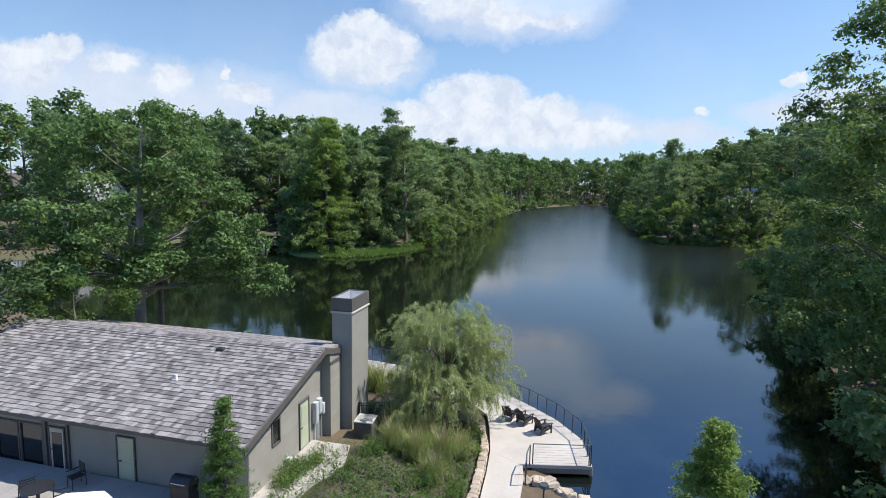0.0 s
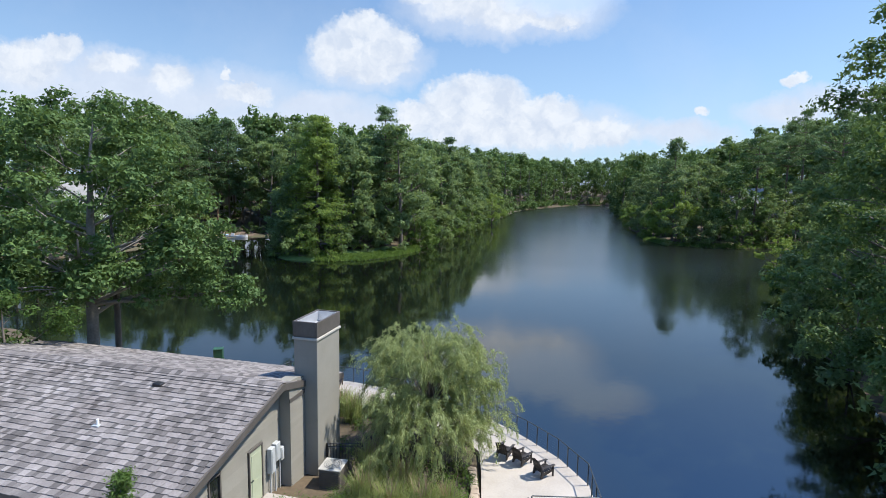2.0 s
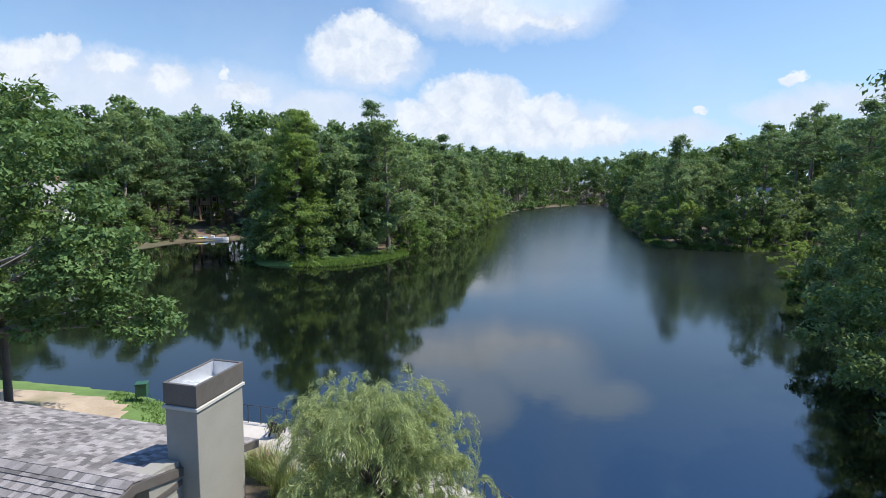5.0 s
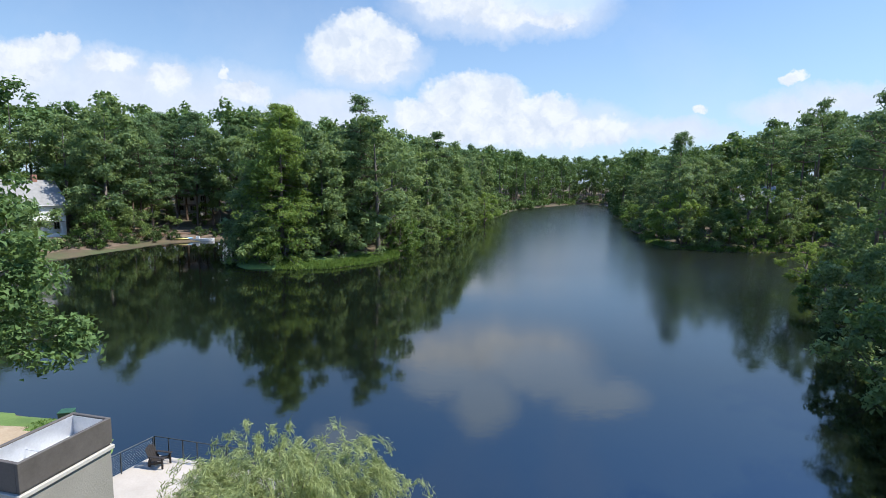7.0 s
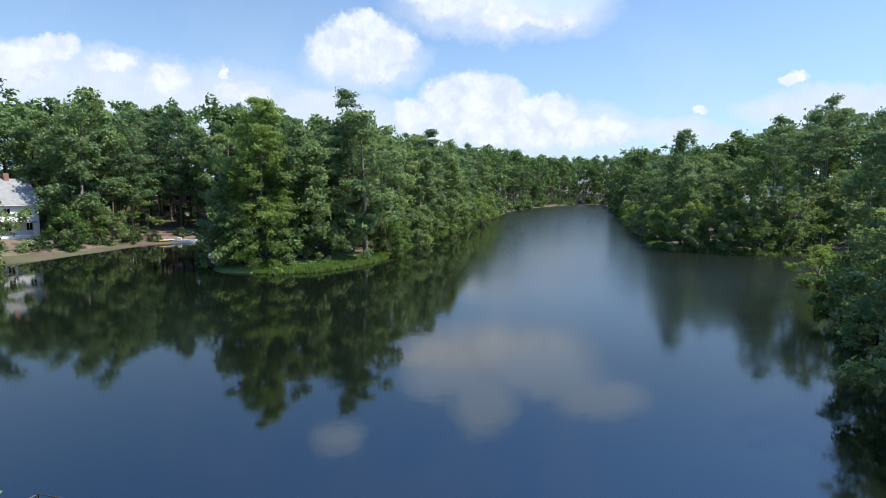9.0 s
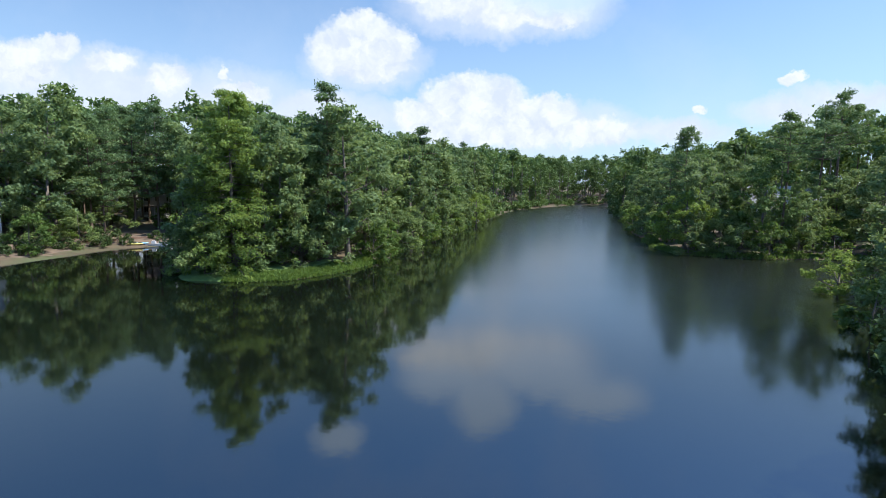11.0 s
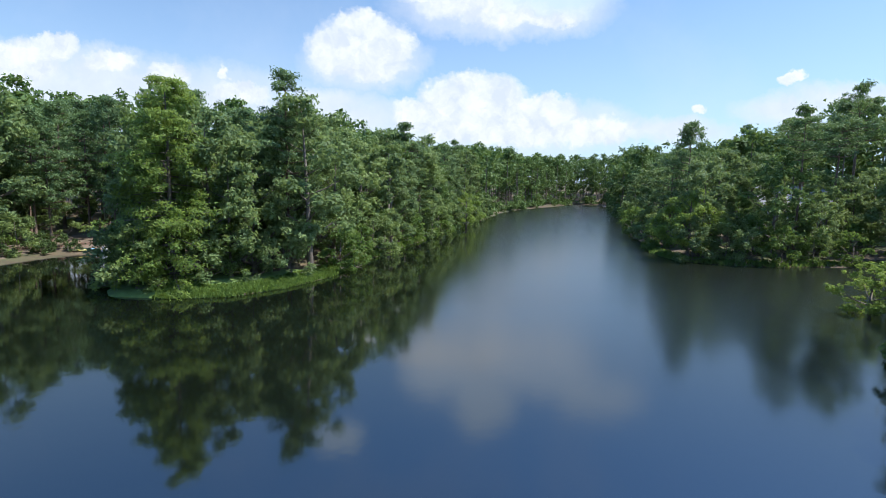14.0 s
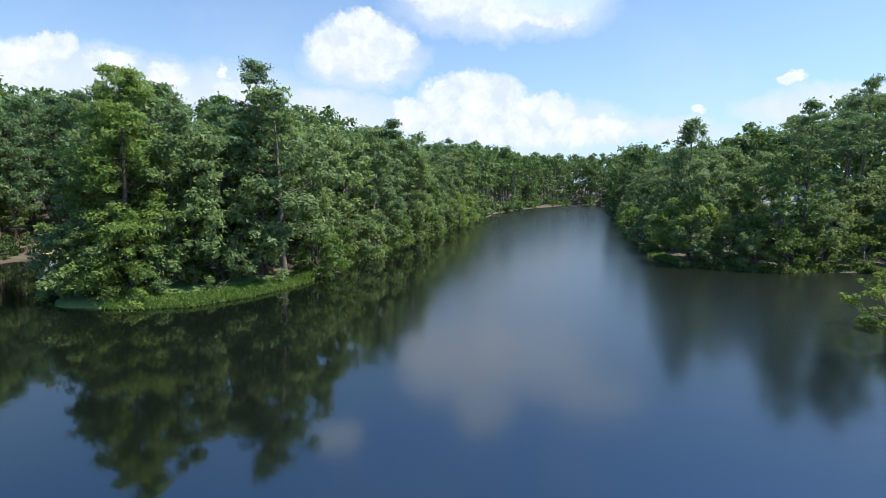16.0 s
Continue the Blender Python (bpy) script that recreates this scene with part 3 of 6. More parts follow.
def draped(name, outline, rise, surface, label, category, kind="structure", step=0.8):
    """A thin sheet that follows the ground inside a plan outline."""
    o = np.array(outline, float)
    lo, hi = o.min(0), o.max(0)
    nx, ny = int((hi[0] - lo[0]) / step) + 2, int((hi[1] - lo[1]) / step) + 2
    gx, gy = np.meshgrid(np.linspace(lo[0], hi[0], nx), np.linspace(lo[1], hi[1], ny))
    p = np.stack([gx.ravel(), gy.ravel()], 1)
    inside = np.zeros(len(p), bool)
    for (ax, ay), (bx, by) in zip(o, np.roll(o, -1, 0)):
        cross = (ay > p[:, 1]) != (by > p[:, 1])
        inside ^= cross & (p[:, 0] < (bx - ax) * (p[:, 1] - ay) / (by - ay + 1e-12) + ax)
    z = ground_height(p) + rise
    z[~inside] -= rise + 0.12
    faces = [(j * nx + i, j * nx + i + 1, (j + 1) * nx + i + 1, (j + 1) * nx + i) for j in range(ny - 1) for i in range(nx - 1)
             if inside[[j * nx + i, j * nx + i + 1, (j + 1) * nx + i + 1, (j + 1) * nx + i]].any()]
    ob = mesh_object(name, np.column_stack([p, z]).tolist(), faces, surface, None, True)
    return tagged(ob, label, category, kind=kind)


draped("lawn", [(-20, 42.4), (-16.5, 41.0), (-12.3, 37), (-11, 40), (-13.2, 43.6), (-17.5, 45.9), (-24, 46.9), (-30, 48), (-30, 45.5)], 0.07, GRASS, "bright green mown grass on the point beside the lake", "lawn")
SAND = material("bare_sandy_soil", (0.27, 0.205, 0.135), (0.40, 0.325, 0.235), 0.7, 0.95, 0.5, 7.0, stain=(0.12, 0.13, 0.05))
draped("ground_bare", [(-27, 38.6), (-17.6, 38.2), (-15.8, 39.6), (-15.4, 41.4), (-16.6, 43.0), (-19.0, 43.9), (-24.0, 44.6), (-28, 44.6)], 0.1, SAND, "bare sandy soil worn into the lawn of the point", "soil", step=0.5)
draped("ground_bank", [(-36, 141), (-43, 146.5), (-51, 144), (-60, 136), (-63, 122), (-66, 112), (-70, 104), (-84, 104), (-84, 138), (-60, 158), (-36, 152)], 0.06, BANK,
       "bare reddish clay bank with pine straw", "bank", step=2.0)
draped("lawn", [(96, 150), (125, 150), (125, 172), (98, 172)], 0.1, GRASS, "sunlit strip of lawn behind the lakeside trees", "lawn", step=3.0)
draped("lawn", [(-30, 101.2), (-20, 100.8), (-13.2, 102.4), (-8, 108.4), (-3.9, 117.2), (-7, 122), (-14, 113), (-30, 108)], 0.12, GRASS, "rough bright grass along the tip of the point", "lawn", step=1.0)


# ---- woods round the lake ----
def stand(tree, x, y, height=1.0, turn=0.0, label="", group="", wide=None, sink=0.1):
    """A copy of a tree on the ground at (x, y), scaled in height and width."""
    z = float(ground_height([(x, y)])[0]) - sink
    w = height if wide is None else wide
    ob = copy_thing(tree, pose(x, y, z, 0, 0, turn) @ Matrix.Diagonal((w, w, height, 1)))
    return tagged(ob, label, "tree", group)


def place(tree, x, y, turn=0.0, label="", group="", sink=0.1):
    tree.matrix_world = pose(x, y, float(ground_height([(x, y)])[0]) - sink, 0, 0, turn)
    return tagged(tree, label, "tree", group)


WOODS = "trees of the lakeside woods"
L_OAK = "full green broad-leaved tree at the edge of the lakeside woods"
L_PINE = "tall pine with a bare lower trunk in the lakeside woods"
L_LOW = "low bushy tree leaning over the water's edge"
oak_a = place(broadleaf("broadleaf_tree", 22, 6.8, 11, WOOD_LEAF, 0.42, 52, 0.10, 112, clump=(0.10, 0.21)), 8.0, 176.0, 0, L_OAK, WOODS)
oak_b = place(broadleaf("broadleaf_tree", 20, 6.2, 12, WOOD_LEAF, 0.42, 54, 0.06, 112, clump=(0.10, 0.21)), 2.0, 152.0, 0, L_OAK, WOODS)
oak_c = place(broadleaf("broadleaf_tree", 23, 5.6, 13, WOOD_LEAF, 0.40, 54, 0.14, 105, lean=0.8, clump=(0.11, 0.23)), -6.0, 131.0, 0, L_OAK, WOODS)
oak_d = place(broadleaf("broadleaf_tree", 21, 7.2, 14, OAK_LEAF, 0.42, 50, 0.12, 112, lean=-0.9, clump=(0.09, 0.19)), 12.0, 205.0, 0, L_OAK, WOODS)
pine_a = place(pine("pine_tree", 27, 5.4, 21, 0.3, 0.42, 42, 12, 0.32, 0.35, 0.62), -66.0, 141.0, 0, L_PINE, WOODS)
pine_b = place(pine("pine_tree", 25, 4.6, 22, 0.4, 0.42, 44, 10, 0.32, 0.4, 0.6), -45.0, 158.0, 0, L_PINE, WOODS)
low_a = place(broadleaf("understorey_tree", 8.5, 3.8, 31, WOOD_LEAF, 0.3, 48, 0.03, 56, 0.14, clump=(0.12, 0.24)), 2.0, 143.5, 0, L_LOW, WOODS)
low_b = place(broadleaf("understorey_tree", 6.5, 3.2, 32, SHRUB_LEAF, 0.3, 48, 0.02, 49, 0.12, clump=(0.12, 0.24)), -1.5, 126.5, 0, L_LOW, WOODS)

# the trees that stand out
place(pine("pine_tree", 29.6, 6.0, 24, 0.2, 0.34, 38, 14, 0.4, 0.45, 0.42), -10.8, 119.5, 40, "tall layered white pine rising over the point", "")
place(cypress("cypress_tree", 26.6, 8.2, 41, 0.34, 40, 26, 0.03, None, 0.031, (0.30, 0.42)), -22.8, 107.5, 0, "large yellow-green bald cypress on the tip of the point", "")
stand(pine_a, -59, 155, 1.12, 70, "tall dark pine behind the clay bank", WOODS)
stand(oak_a, -71, 137, 1.42, 20, "very tall dense tree behind the clay bank", WOODS, 1.25)
stand(pine_a, 71, 160, 1.06, 200, "rounded pine standing above the far wood", WOODS, 1.15)
flat_pine = place(pine("pine_tree", 29, 6.0, 27, 0.66, 0.4, 46, 7, 0.34, 0.3), 84.0, 141.0, 0, "tall flat-topped pine with an open crown", WOODS)
stand(flat_pine, 96, 147, 1.03, 120, "tall flat-topped pine with an open crown", WOODS)
stand(flat_pine, 104, 153, 1.18, 230, "tall flat-topped pine with an open crown", WOODS)
stand(flat_pine, 20, 262, 1.05, 30, "distant flat-topped pine above the wood", WOODS)


for x, y, s, a, w in ((-16.5, 111.0, 0.95, 30, 0.9), (-27.5, 109.0, 0.9, 100, 0.9), (-18.0, 117.0, 1.05, 160, 1.0), (-12.5, 124.0, 1.0, 210, 1.0)):
    stand(oak_b, x, y, s, a, L_OAK, WOODS, w)
for x, y, s, a in ((-25.5, 103.5, 1.0, 10), (-18.0, 107.0, 0.8, 170), (-29.0, 106.0, 1.1, 200), (-13.5, 111.0, 0.8, 300), (-9.0, 114.5, 1.0, 30), (-29.5, 114.0, 1.2, 60)):
    stand(low_a, x, y, s, a, L_LOW, WOODS)


def woods(seed, count, region, gap, kinds, shore=(0.8, 34), group=WOODS):
    """Trees at random inside a region of the plan, between two distances from the shore, kept a gap apart."""
    rng = np.random.default_rng(seed)
    x0, x1, y0, y1 = region
    cand = rng.uniform((x0, y0), (x1, y1), (count * 40, 2))
    d = from_shore(cand)
    cand, d = cand[(d > shore[0]) & (d < shore[1])], d[(d > shore[0]) & (d < shore[1])]
    placed = []
    for (x, y), dd in zip(cand, d):
        if len(placed) >= count:
            break
        if any((x - a) ** 2 + (y - b) ** 2 < gap * gap for a, b in placed) or not clear_of_things(x, y):
            continue
        placed.append((x, y))
        tree, lo, hi, label = kinds[rng.integers(len(kinds))]
        s = rng.uniform(lo, hi)
        stand(tree, x, y, s, rng.uniform(0, 360), label, group, s * rng.uniform(0.9, 1.15))
    return placed


def clear_of_things(x, y):
    """Keeps the woods off the banks, lawns and houses."""
    for x0, x1, y0, y1 in ((-40, 14, -60, 60), (-92, -70, 112, 138), (-78, -58, 170, 190), (97, 122, 152, 190), (-62, -38, 132, 150)):
        if x0 < x < x1 and y0 < y < y1:
            return False
    return True


BIG = [(oak_a, 0.98, 1.22, L_OAK), (oak_b, 1.02, 1.3, L_OAK), (oak_c, 0.95, 1.2, L_OAK), (oak_d, 0.98, 1.26, L_OAK), (pine_b, 0.95, 1.12, L_PINE)]
RIGHT = [(oak_a, 0.8, 1.0, L_OAK), (oak_b, 0.82, 1.05, L_OAK), (oak_c, 0.78, 1.0, L_OAK), (oak_d, 0.8, 1.0, L_OAK), (pine_b, 0.75, 0.95, L_PINE)]
LOW = [(low_a, 0.8, 1.3, L_LOW), (low_b, 0.8, 1.4, L_LOW)]
PINES = [(pine_a, 0.86, 1.1, L_PINE), (pine_a, 0.9, 1.08, L_PINE), (oak_a, 1.0, 1.25, L_OAK), (oak_c, 0.95, 1.15, L_OAK)]
woods(51, 34, (-20, 45, 112, 270), 5.2, BIG, (3.5, 26))          # the long left shore
woods(52, 36, (-14, 45, 118, 270), 3.6, LOW, (0.4, 3.5))
woods(53, 12, (-34, -14, 108, 170), 5.0, BIG, (3.0, 30))          # the point
woods(54, 36, (-100, -30, 128, 190), 6.0, PINES, (8, 60))         # behind the clay bank
woods(55, 22, (-125, -62, 40, 130), 7.5, PINES + BIG, (7, 45))    # left shore
woods(56, 30, (58, 112, 132, 260), 5.2, RIGHT, (2.5, 24))           # right shore beyond the inlet
woods(57, 22, (56, 110, 130, 260), 3.8, LOW, (0.3, 3.0))
woods(58, 16, (60, 130, 84, 135), 7.0, RIGHT, (3.0, 26))    # right shore
woods(59, 10, (44, 104, 60, 128), 4.0, LOW, (0.3, 3.0))


woods(60, 14, (-100, -34, 138, 175), 6.0, LOW, (10, 40))
woods(61, 14, (-115, -62, 60, 135), 6.0, LOW, (3, 16))
woods(62, 12, (58, 112, 134, 200), 4.5, LOW, (4, 16))


def far_woods():
    """The woods too far off to tell the trees apart, as one mass of leaf clumps on trunks."""
    rng = np.random.default_rng(77)
    cand = rng.uniform((-170, 150), (270, 560), (9000, 2))
    d = from_shore(cand)
    near = (cand[:, 1] < 262) & (d < 30) & (cand[:, 0] > -100)
    keep = (d > 1.2) & (d < 85) & ~near
    cand, placed = cand[keep], []
    for x, y in cand:
        if len(placed) < 520 and clear_of_things(x, y) and all((x - a) ** 2 + (y - b) ** 2 > 42 for a, b in placed):
            placed.append((x, y))
    lobes, paths = [], []
    base = ground_height(placed)
    for (x, y), z in zip(placed, base):
        h, r = rng.uniform(26, 35) + (3.0 if y > 330 else 0.0), rng.uniform(5.0, 7.5)
        paths.append([(x, y, z - 0.5, 0.3), (x, y, z + h * 0.8, 0.1)])
        if from_shore(np.array([(x, y)]))[0] < 9:
            for k in range(10):
                lobes.append((x + rng.uniform(-5, 5), y + rng.uniform(-5, 5), rng.uniform(0.4, 4.5), rng.uniform(1.2, 2.4)))
        for k in range(15):
            s = math.sqrt(rng.uniform(0.01, 1.0))
            dome = 1.0 if s < 0.45 else math.sqrt(max(0.05, 1 - ((s - 0.45) / 0.58) ** 2))
            an, rr = rng.uniform(0, 6.283), r * dome * rng.uniform(0.35, 1.0)
            lobes.append((x + rr * math.cos(an), y + rr * math.sin(an), z + h * s - 2.0, r * rng.uniform(0.26, 0.46)))
    ob = mesh_object("far_woods", *tubes(paths, 4), BARK)
    tagged(ob, "dense distant green woods along the lake", "woods", kind="stuff")
    v, f = lobes_leaves(lobes, 5.8, 0.85, 0.6, rng)
    leaf_mesh("crowns", v, f, OAK_LEAF, ob)


far_woods()

# ---- the near trees ----
big_oak = place(broadleaf("oak_tree", 18.5, 6.9, 61, OAK_LEAF, 0.2, 48, 0.33, 189, 0.40, 0.9, (0.08, 0.18), OAK_BARK, 4, 0.62,
                          ((7.6, 0.6, 6.6, 1.9), (9.0, 1.2, 6.2, 1.3), (6.4, -1.6, 8.6, 2.1), (6.0, 2.4, 8.2, 2.2), (4.8, 0.2, 10.4, 2.4), (7.4, 1.0, 9.4, 1.8),
                           (-4.6, 0.5, 6.6, 1.9), (-2.6, -3.0, 7.0, 1.9), (2.4, -2.6, 7.2, 1.9), (4.4, -0.6, 6.6, 1.7))),
                -21.9, 38.0, 0, "large spreading oak on the lawn by the lake", "", 0.3)
mesh_object("limb", *tubes([[(0.1, 0, 4.6, 0.2), (0.8, 0.9, 5.2, 0.16), (1.6, 2.0, 5.4, 0.13), (2.6, 3.2, 5.6, 0.08), (3.4, 4.4, 5.7, 0.03)],
                            [(1.6, 2.0, 5.4, 0.07), (2.4, 2.2, 5.1, 0.05), (3.0, 2.8, 5.0, 0.02)]], 7), OAK_BARK, big_oak, True)
second = broadleaf("oak_tree", 13.0, 4.0, 62, OAK_LEAF, 0.2, 46, 0.5, 42, 0.22, 0.0, (0.10, 0.2))
place(second, -21.2, 39.6, 0, "slender oak close beside the large one", "", 0.3)
place(broadleaf("evergreen_oak_tree", 10.4, 5.4, 63, DARK_LEAF, 0.17, 40, 0.05, 98, 0.3, 0.0, (0.10, 0.2)), -27.6, 29.6, 0, "dense dark bushy tree behind the clubhouse roof", "")
place(broadleaf("bushy_tree", 7.4, 3.1, 67, SHRUB_LEAF, 0.15, 40, 0.05, 70, 0.16, 0.0, (0.10, 0.22)), -21.6, 30.8, 0, "light green bushy tree behind the clubhouse roof", "")
R_OAK = "tall dark oak overhanging the lake from its bank"
big_right = place(broadleaf("oak_tree", 27.5, 9.8, 64, OAK_LEAF, 0.22, 46, 0.04, 224, 0.5, 0.0, (0.07, 0.16), None, 3, 0.6), 33.0, 33.5, 0, R_OAK, "oaks of the near bank")
stand(big_right, 27.5, 21.0, 0.98, 100, R_OAK, "oaks of the near bank", 0.85)
stand(big_right, 43.5, 50.0, 0.88, 200, R_OAK, "oaks of the near bank", 0.85)
stand(big_right, 55.0, 66.0, 0.86, 310, R_OAK, "oaks of the near bank", 0.8)
stand(flat_pine, 57.5, 78.0, 0.86, 10, "pine with an open crown behind the overhanging oaks", WOODS)
stand(flat_pine, 66.0, 85.0, 0.92, 80, "pine with an open crown behind the overhanging oaks", WOODS)
stand(low_b, 52.0, 78.0, 1.15, 50, "yellow-green bushy tree leaning over the water", WOODS, 1.3)
stand(low_a, 46.0, 65.0, 1.1, 150, L_LOW, WOODS)
stand(low_a, 37.0, 50.0, 1.1, 250, L_LOW, WOODS)
for x, y, s, a in ((24.0, 23.0, 0.8, 20), (27.0, 29.5, 0.9, 90), (20.5, 17.6, 0.8, 200), (30.5, 36.0, 1.0, 300), (23.0, 19.5, 0.9, 60), (19.2, 18.2, 0.75, 160), (21.8, 22.2, 0.8, 220), (25.6, 27.0, 0.85, 330), (40.0, 54.0, 1.0, 120), (34.0, 44.0, 1.0, 10), (48.5, 69.0, 0.9, 70)):
    stand(low_a, x, y, s, a, L_LOW, WOODS)
stand(low_a, -67.5, 103.6, 1.25, 40, "small leaning tree on the clay bank before the white house", WOODS)
stand(low_b, -73.0, 108.5, 1.2, 140, L_LOW, WOODS)
for x, y, s, a in ((90.0, 142.5, 0.7, 20), (86.5, 138.5, 0.6, 60), (95.5, 148.0, 0.8, 110), (103.0, 150.5, 0.78, 200), (111.0, 154.0, 0.8, 290)):
    stand(oak_b, x, y, s, a, L_OAK, WOODS)
for x, y, s, a in ((84.0, 143.0, 0.9, 30), (87.5, 149.0, 1.1, 140), (82.5, 152.0, 0.8, 260)):
    stand(low_a, x, y, s, a, L_LOW, WOODS)


bright = broadleaf("broadleaf_tree", 13.5, 6.0, 66, CYPRESS_LEAF, 0.34, 50, 0.08, 98, clump=(0.09, 0.19))
place(bright, 63.5, 142.5, 0, "bright yellow-green rounded tree at the water's edge", WOODS)
stand(bright, 63.5, 97.5, 0.55, 80, "yellow-green bushy tree leaning over the water", WOODS, 0.6)
stand(bright, 22.5, 214.0, 0.95, 200, "bright yellow-green rounded tree at the water's edge", WOODS)
stand(bright, -41.5, 153.0, 0.7, 300, "bright young green tree on the clay bank", WOODS, 0.6)


for x, y, s, a in ((-57.0, 160.0, 1.0, 20), (-53.0, 155.0, 0.95, 130), (-62.5, 168.0, 1.05, 220), (-49.0, 163.0, 1.0, 300), (-55.0, 172.0, 1.05, 60)):
    stand(pine_b, x, y, s, a, L_PINE, WOODS)
L_BRUSH = "low dark brush on the clay bank"
brush = place(broadleaf("brush", 2.4, 2.2, 68, DARK_LEAF, 0.26, 44, 0.02, 35, 0.06, 0.0, (0.14, 0.26)), -60.0, 134.2, 0, L_BRUSH, "brush of the clay bank")
for x, y, s, a in ((-62.6, 128.5, 0.9, 40), (-57.0, 138.4, 0.7, 90), (-63.8, 121.0, 0.8, 160), (-54.0, 144.5, 0.9, 220), (-46.5, 147.5, 1.0, 300), (-59.5, 139.0, 1.2, 10), (-66.5, 116.5, 1.0, 70),
                   (-62.0, 136.5, 1.3, 130), (-50.0, 147.0, 1.2, 190), (-42.0, 147.8, 0.9, 250), (-65.5, 126.0, 1.2, 330), (-68.5, 121.5, 1.3, 55)):
    stand(brush, x, y, s, a, L_BRUSH, "brush of the clay bank")


# ---- the clubhouse ----
HOUSE = pose(-6.91, 18.12, 0, 0, 0, -14.5)
EAVE, RIDGE, SPAN, REAR, LONG = 4.52, 6.28, 6.5, 5.6, 18.4
PITCH = math.atan2(RIDGE - EAVE, SPAN)


def under_roof(v):
    return EAVE + (RIDGE - EAVE) * (1 - abs(v - SPAN) / SPAN) - 0.22


def wall_prism(points, along, n0, n1):
    """A wall from its outline, given in (run, height), between two planes across the run."""
    bm = bmesh.new()
    at = (lambda a, z, n: (n, a, z)) if along == "v" else (lambda a, z, n: (a, n, z))
    one = [bm.verts.new(at(a, z, n0)) for a, z in points]
    two = [bm.verts.new(at(a, z, n1)) for a, z in points]
    bm.faces.new(one)
    bm.faces.new(two[::-1])
    for i in range(len(one)):
        j = (i + 1) % len(one)
        bm.faces.new((one[i], two[i], two[j], one[j]))
    bmesh.ops.recalc_face_normals(bm, faces=bm.faces)
    return bm


def siding(parent, along, a0, a1, z0, top, face, out, step=0.2, holes=()):
    """Lapped boards on a wall face, cut round openings; top is a height or a function of the run."""
    z = z0
    while z < z0 + 6:
        runs = [(a0, a1)]
        for h0, h1, hz0, hz1 in holes:
            if z + step > hz0 and z < hz1:
                runs = [r for s, e in runs for r in ((s, min(e, h0)), (max(s, h1), e)) if r[1] - r[0] > 0.04]
        for s, e in runs:
            if callable(top):
                while s < e and top(s) < z + step:
                    s += 0.05
                while e > s and top(e) < z + step:
                    e -= 0.05
            elif top < z + step * 0.5:
                continue
            if e - s < 0.08:
                continue
            bm = bmesh.new()
            lo, hi = face + out * 0.035, face + out * 0.012
            pts = [(face, z), (lo, z), (hi, z + step), (face, z + step)]
            ends = []
            for a in (s, e):
                ends.append([bm.verts.new((n, a, h) if along == "v" else (a, n, h)) for n, h in pts])
            for i in range(4):
                j = (i + 1) % 4
                bm.faces.new((ends[0][i], ends[0][j], ends[1][j], ends[1][i]))
            bm.faces.new(ends[0])
            bm.faces.new(ends[1][::-1])
            bmesh.ops.recalc_face_normals(bm, faces=bm.faces)
            part("board", bm, SIDING, parent)
        z += step


def framed_door(house, along, a0, a1, z0, z1, face, out, leaf, glazed=False):
    """A door in its frame with a lever handle."""
    def b(p0, p1, q0, q1, n0, n1, bevel=0.0):
        lo, hi = sorted((face + out * n0, face + out * n1))
        return box(lo, hi, p0, p1, q0, q1, bevel) if along == "v" else box(p0, p1, lo, hi, q0, q1, bevel)
    door = part("door", b(a0 + 0.06, a1 - 0.06, z0, z1 - 0.06, 0.0, 0.05, 0.008), leaf, house, "sage green painted door" if leaf is GREEN_DOOR else "glazed patio door")
    part("jamb", b(a0, a0 + 0.06, z0, z1, -0.02, 0.08), DARK_TRIM, door)
    part("jamb", b(a1 - 0.06, a1, z0, z1, -0.02, 0.08), DARK_TRIM, door)
    part("lintel", b(a0 + 0.06, a1 - 0.06, z1 - 0.06, z1, -0.02, 0.08), DARK_TRIM, door)
    part("handle", b(a0 + 0.12, a0 + 0.24, z0 + 1.0, z0 + 1.03, 0.05, 0.1), STEEL, door)
    if glazed:
        part("pane", b(a0 + 0.17, a1 - 0.17, z0 + 0.2, z1 - 0.25, 0.05, 0.056), GLASS, door)
    else:
        for q0, q1 in ((0.15, 0.95), (1.05, (z1 - z0) - 0.25)):
            part("panel", b(a0 + 0.18, a1 - 0.18, z0 + q0, z0 + q1, 0.05, 0.062), leaf, door)
    return door


def framed_window(house, along, a0, a1, z0, z1, face, out, bars=1, trim=None):
    def b(p0, p1, q0, q1, n0, n1):
        lo, hi = sorted((face + out * n0, face + out * n1))
        return box(lo, hi, p0, p1, q0, q1) if along == "v" else box(p0, p1, lo, hi, q0, q1)
    w = part("window", b(a0 + 0.06, a1 - 0.06, z0 + 0.06, z1 - 0.06, 0.0, 0.012), GLASS, house, "dark reflecting window pane")
    trim = trim or DARK_TRIM
    for p0, p1, q0, q1 in ((a0, a0 + 0.07, z0, z1), (a1 - 0.07, a1, z0, z1), (a0 + 0.07, a1 - 0.07, z1 - 0.07, z1), (a0 + 0.07, a1 - 0.07, z0, z0 + 0.07)):
        part("window_frame", b(p0, p1, q0, q1, -0.02, 0.07), trim, w)
    for i in range(1, bars + 1):
        c = a0 + (a1 - a0) * i / (bars + 1)
        part("mullion", b(c - 0.025, c + 0.025, z0 + 0.07, z1 - 0.07, 0.013, 0.055), trim, w)
    return w


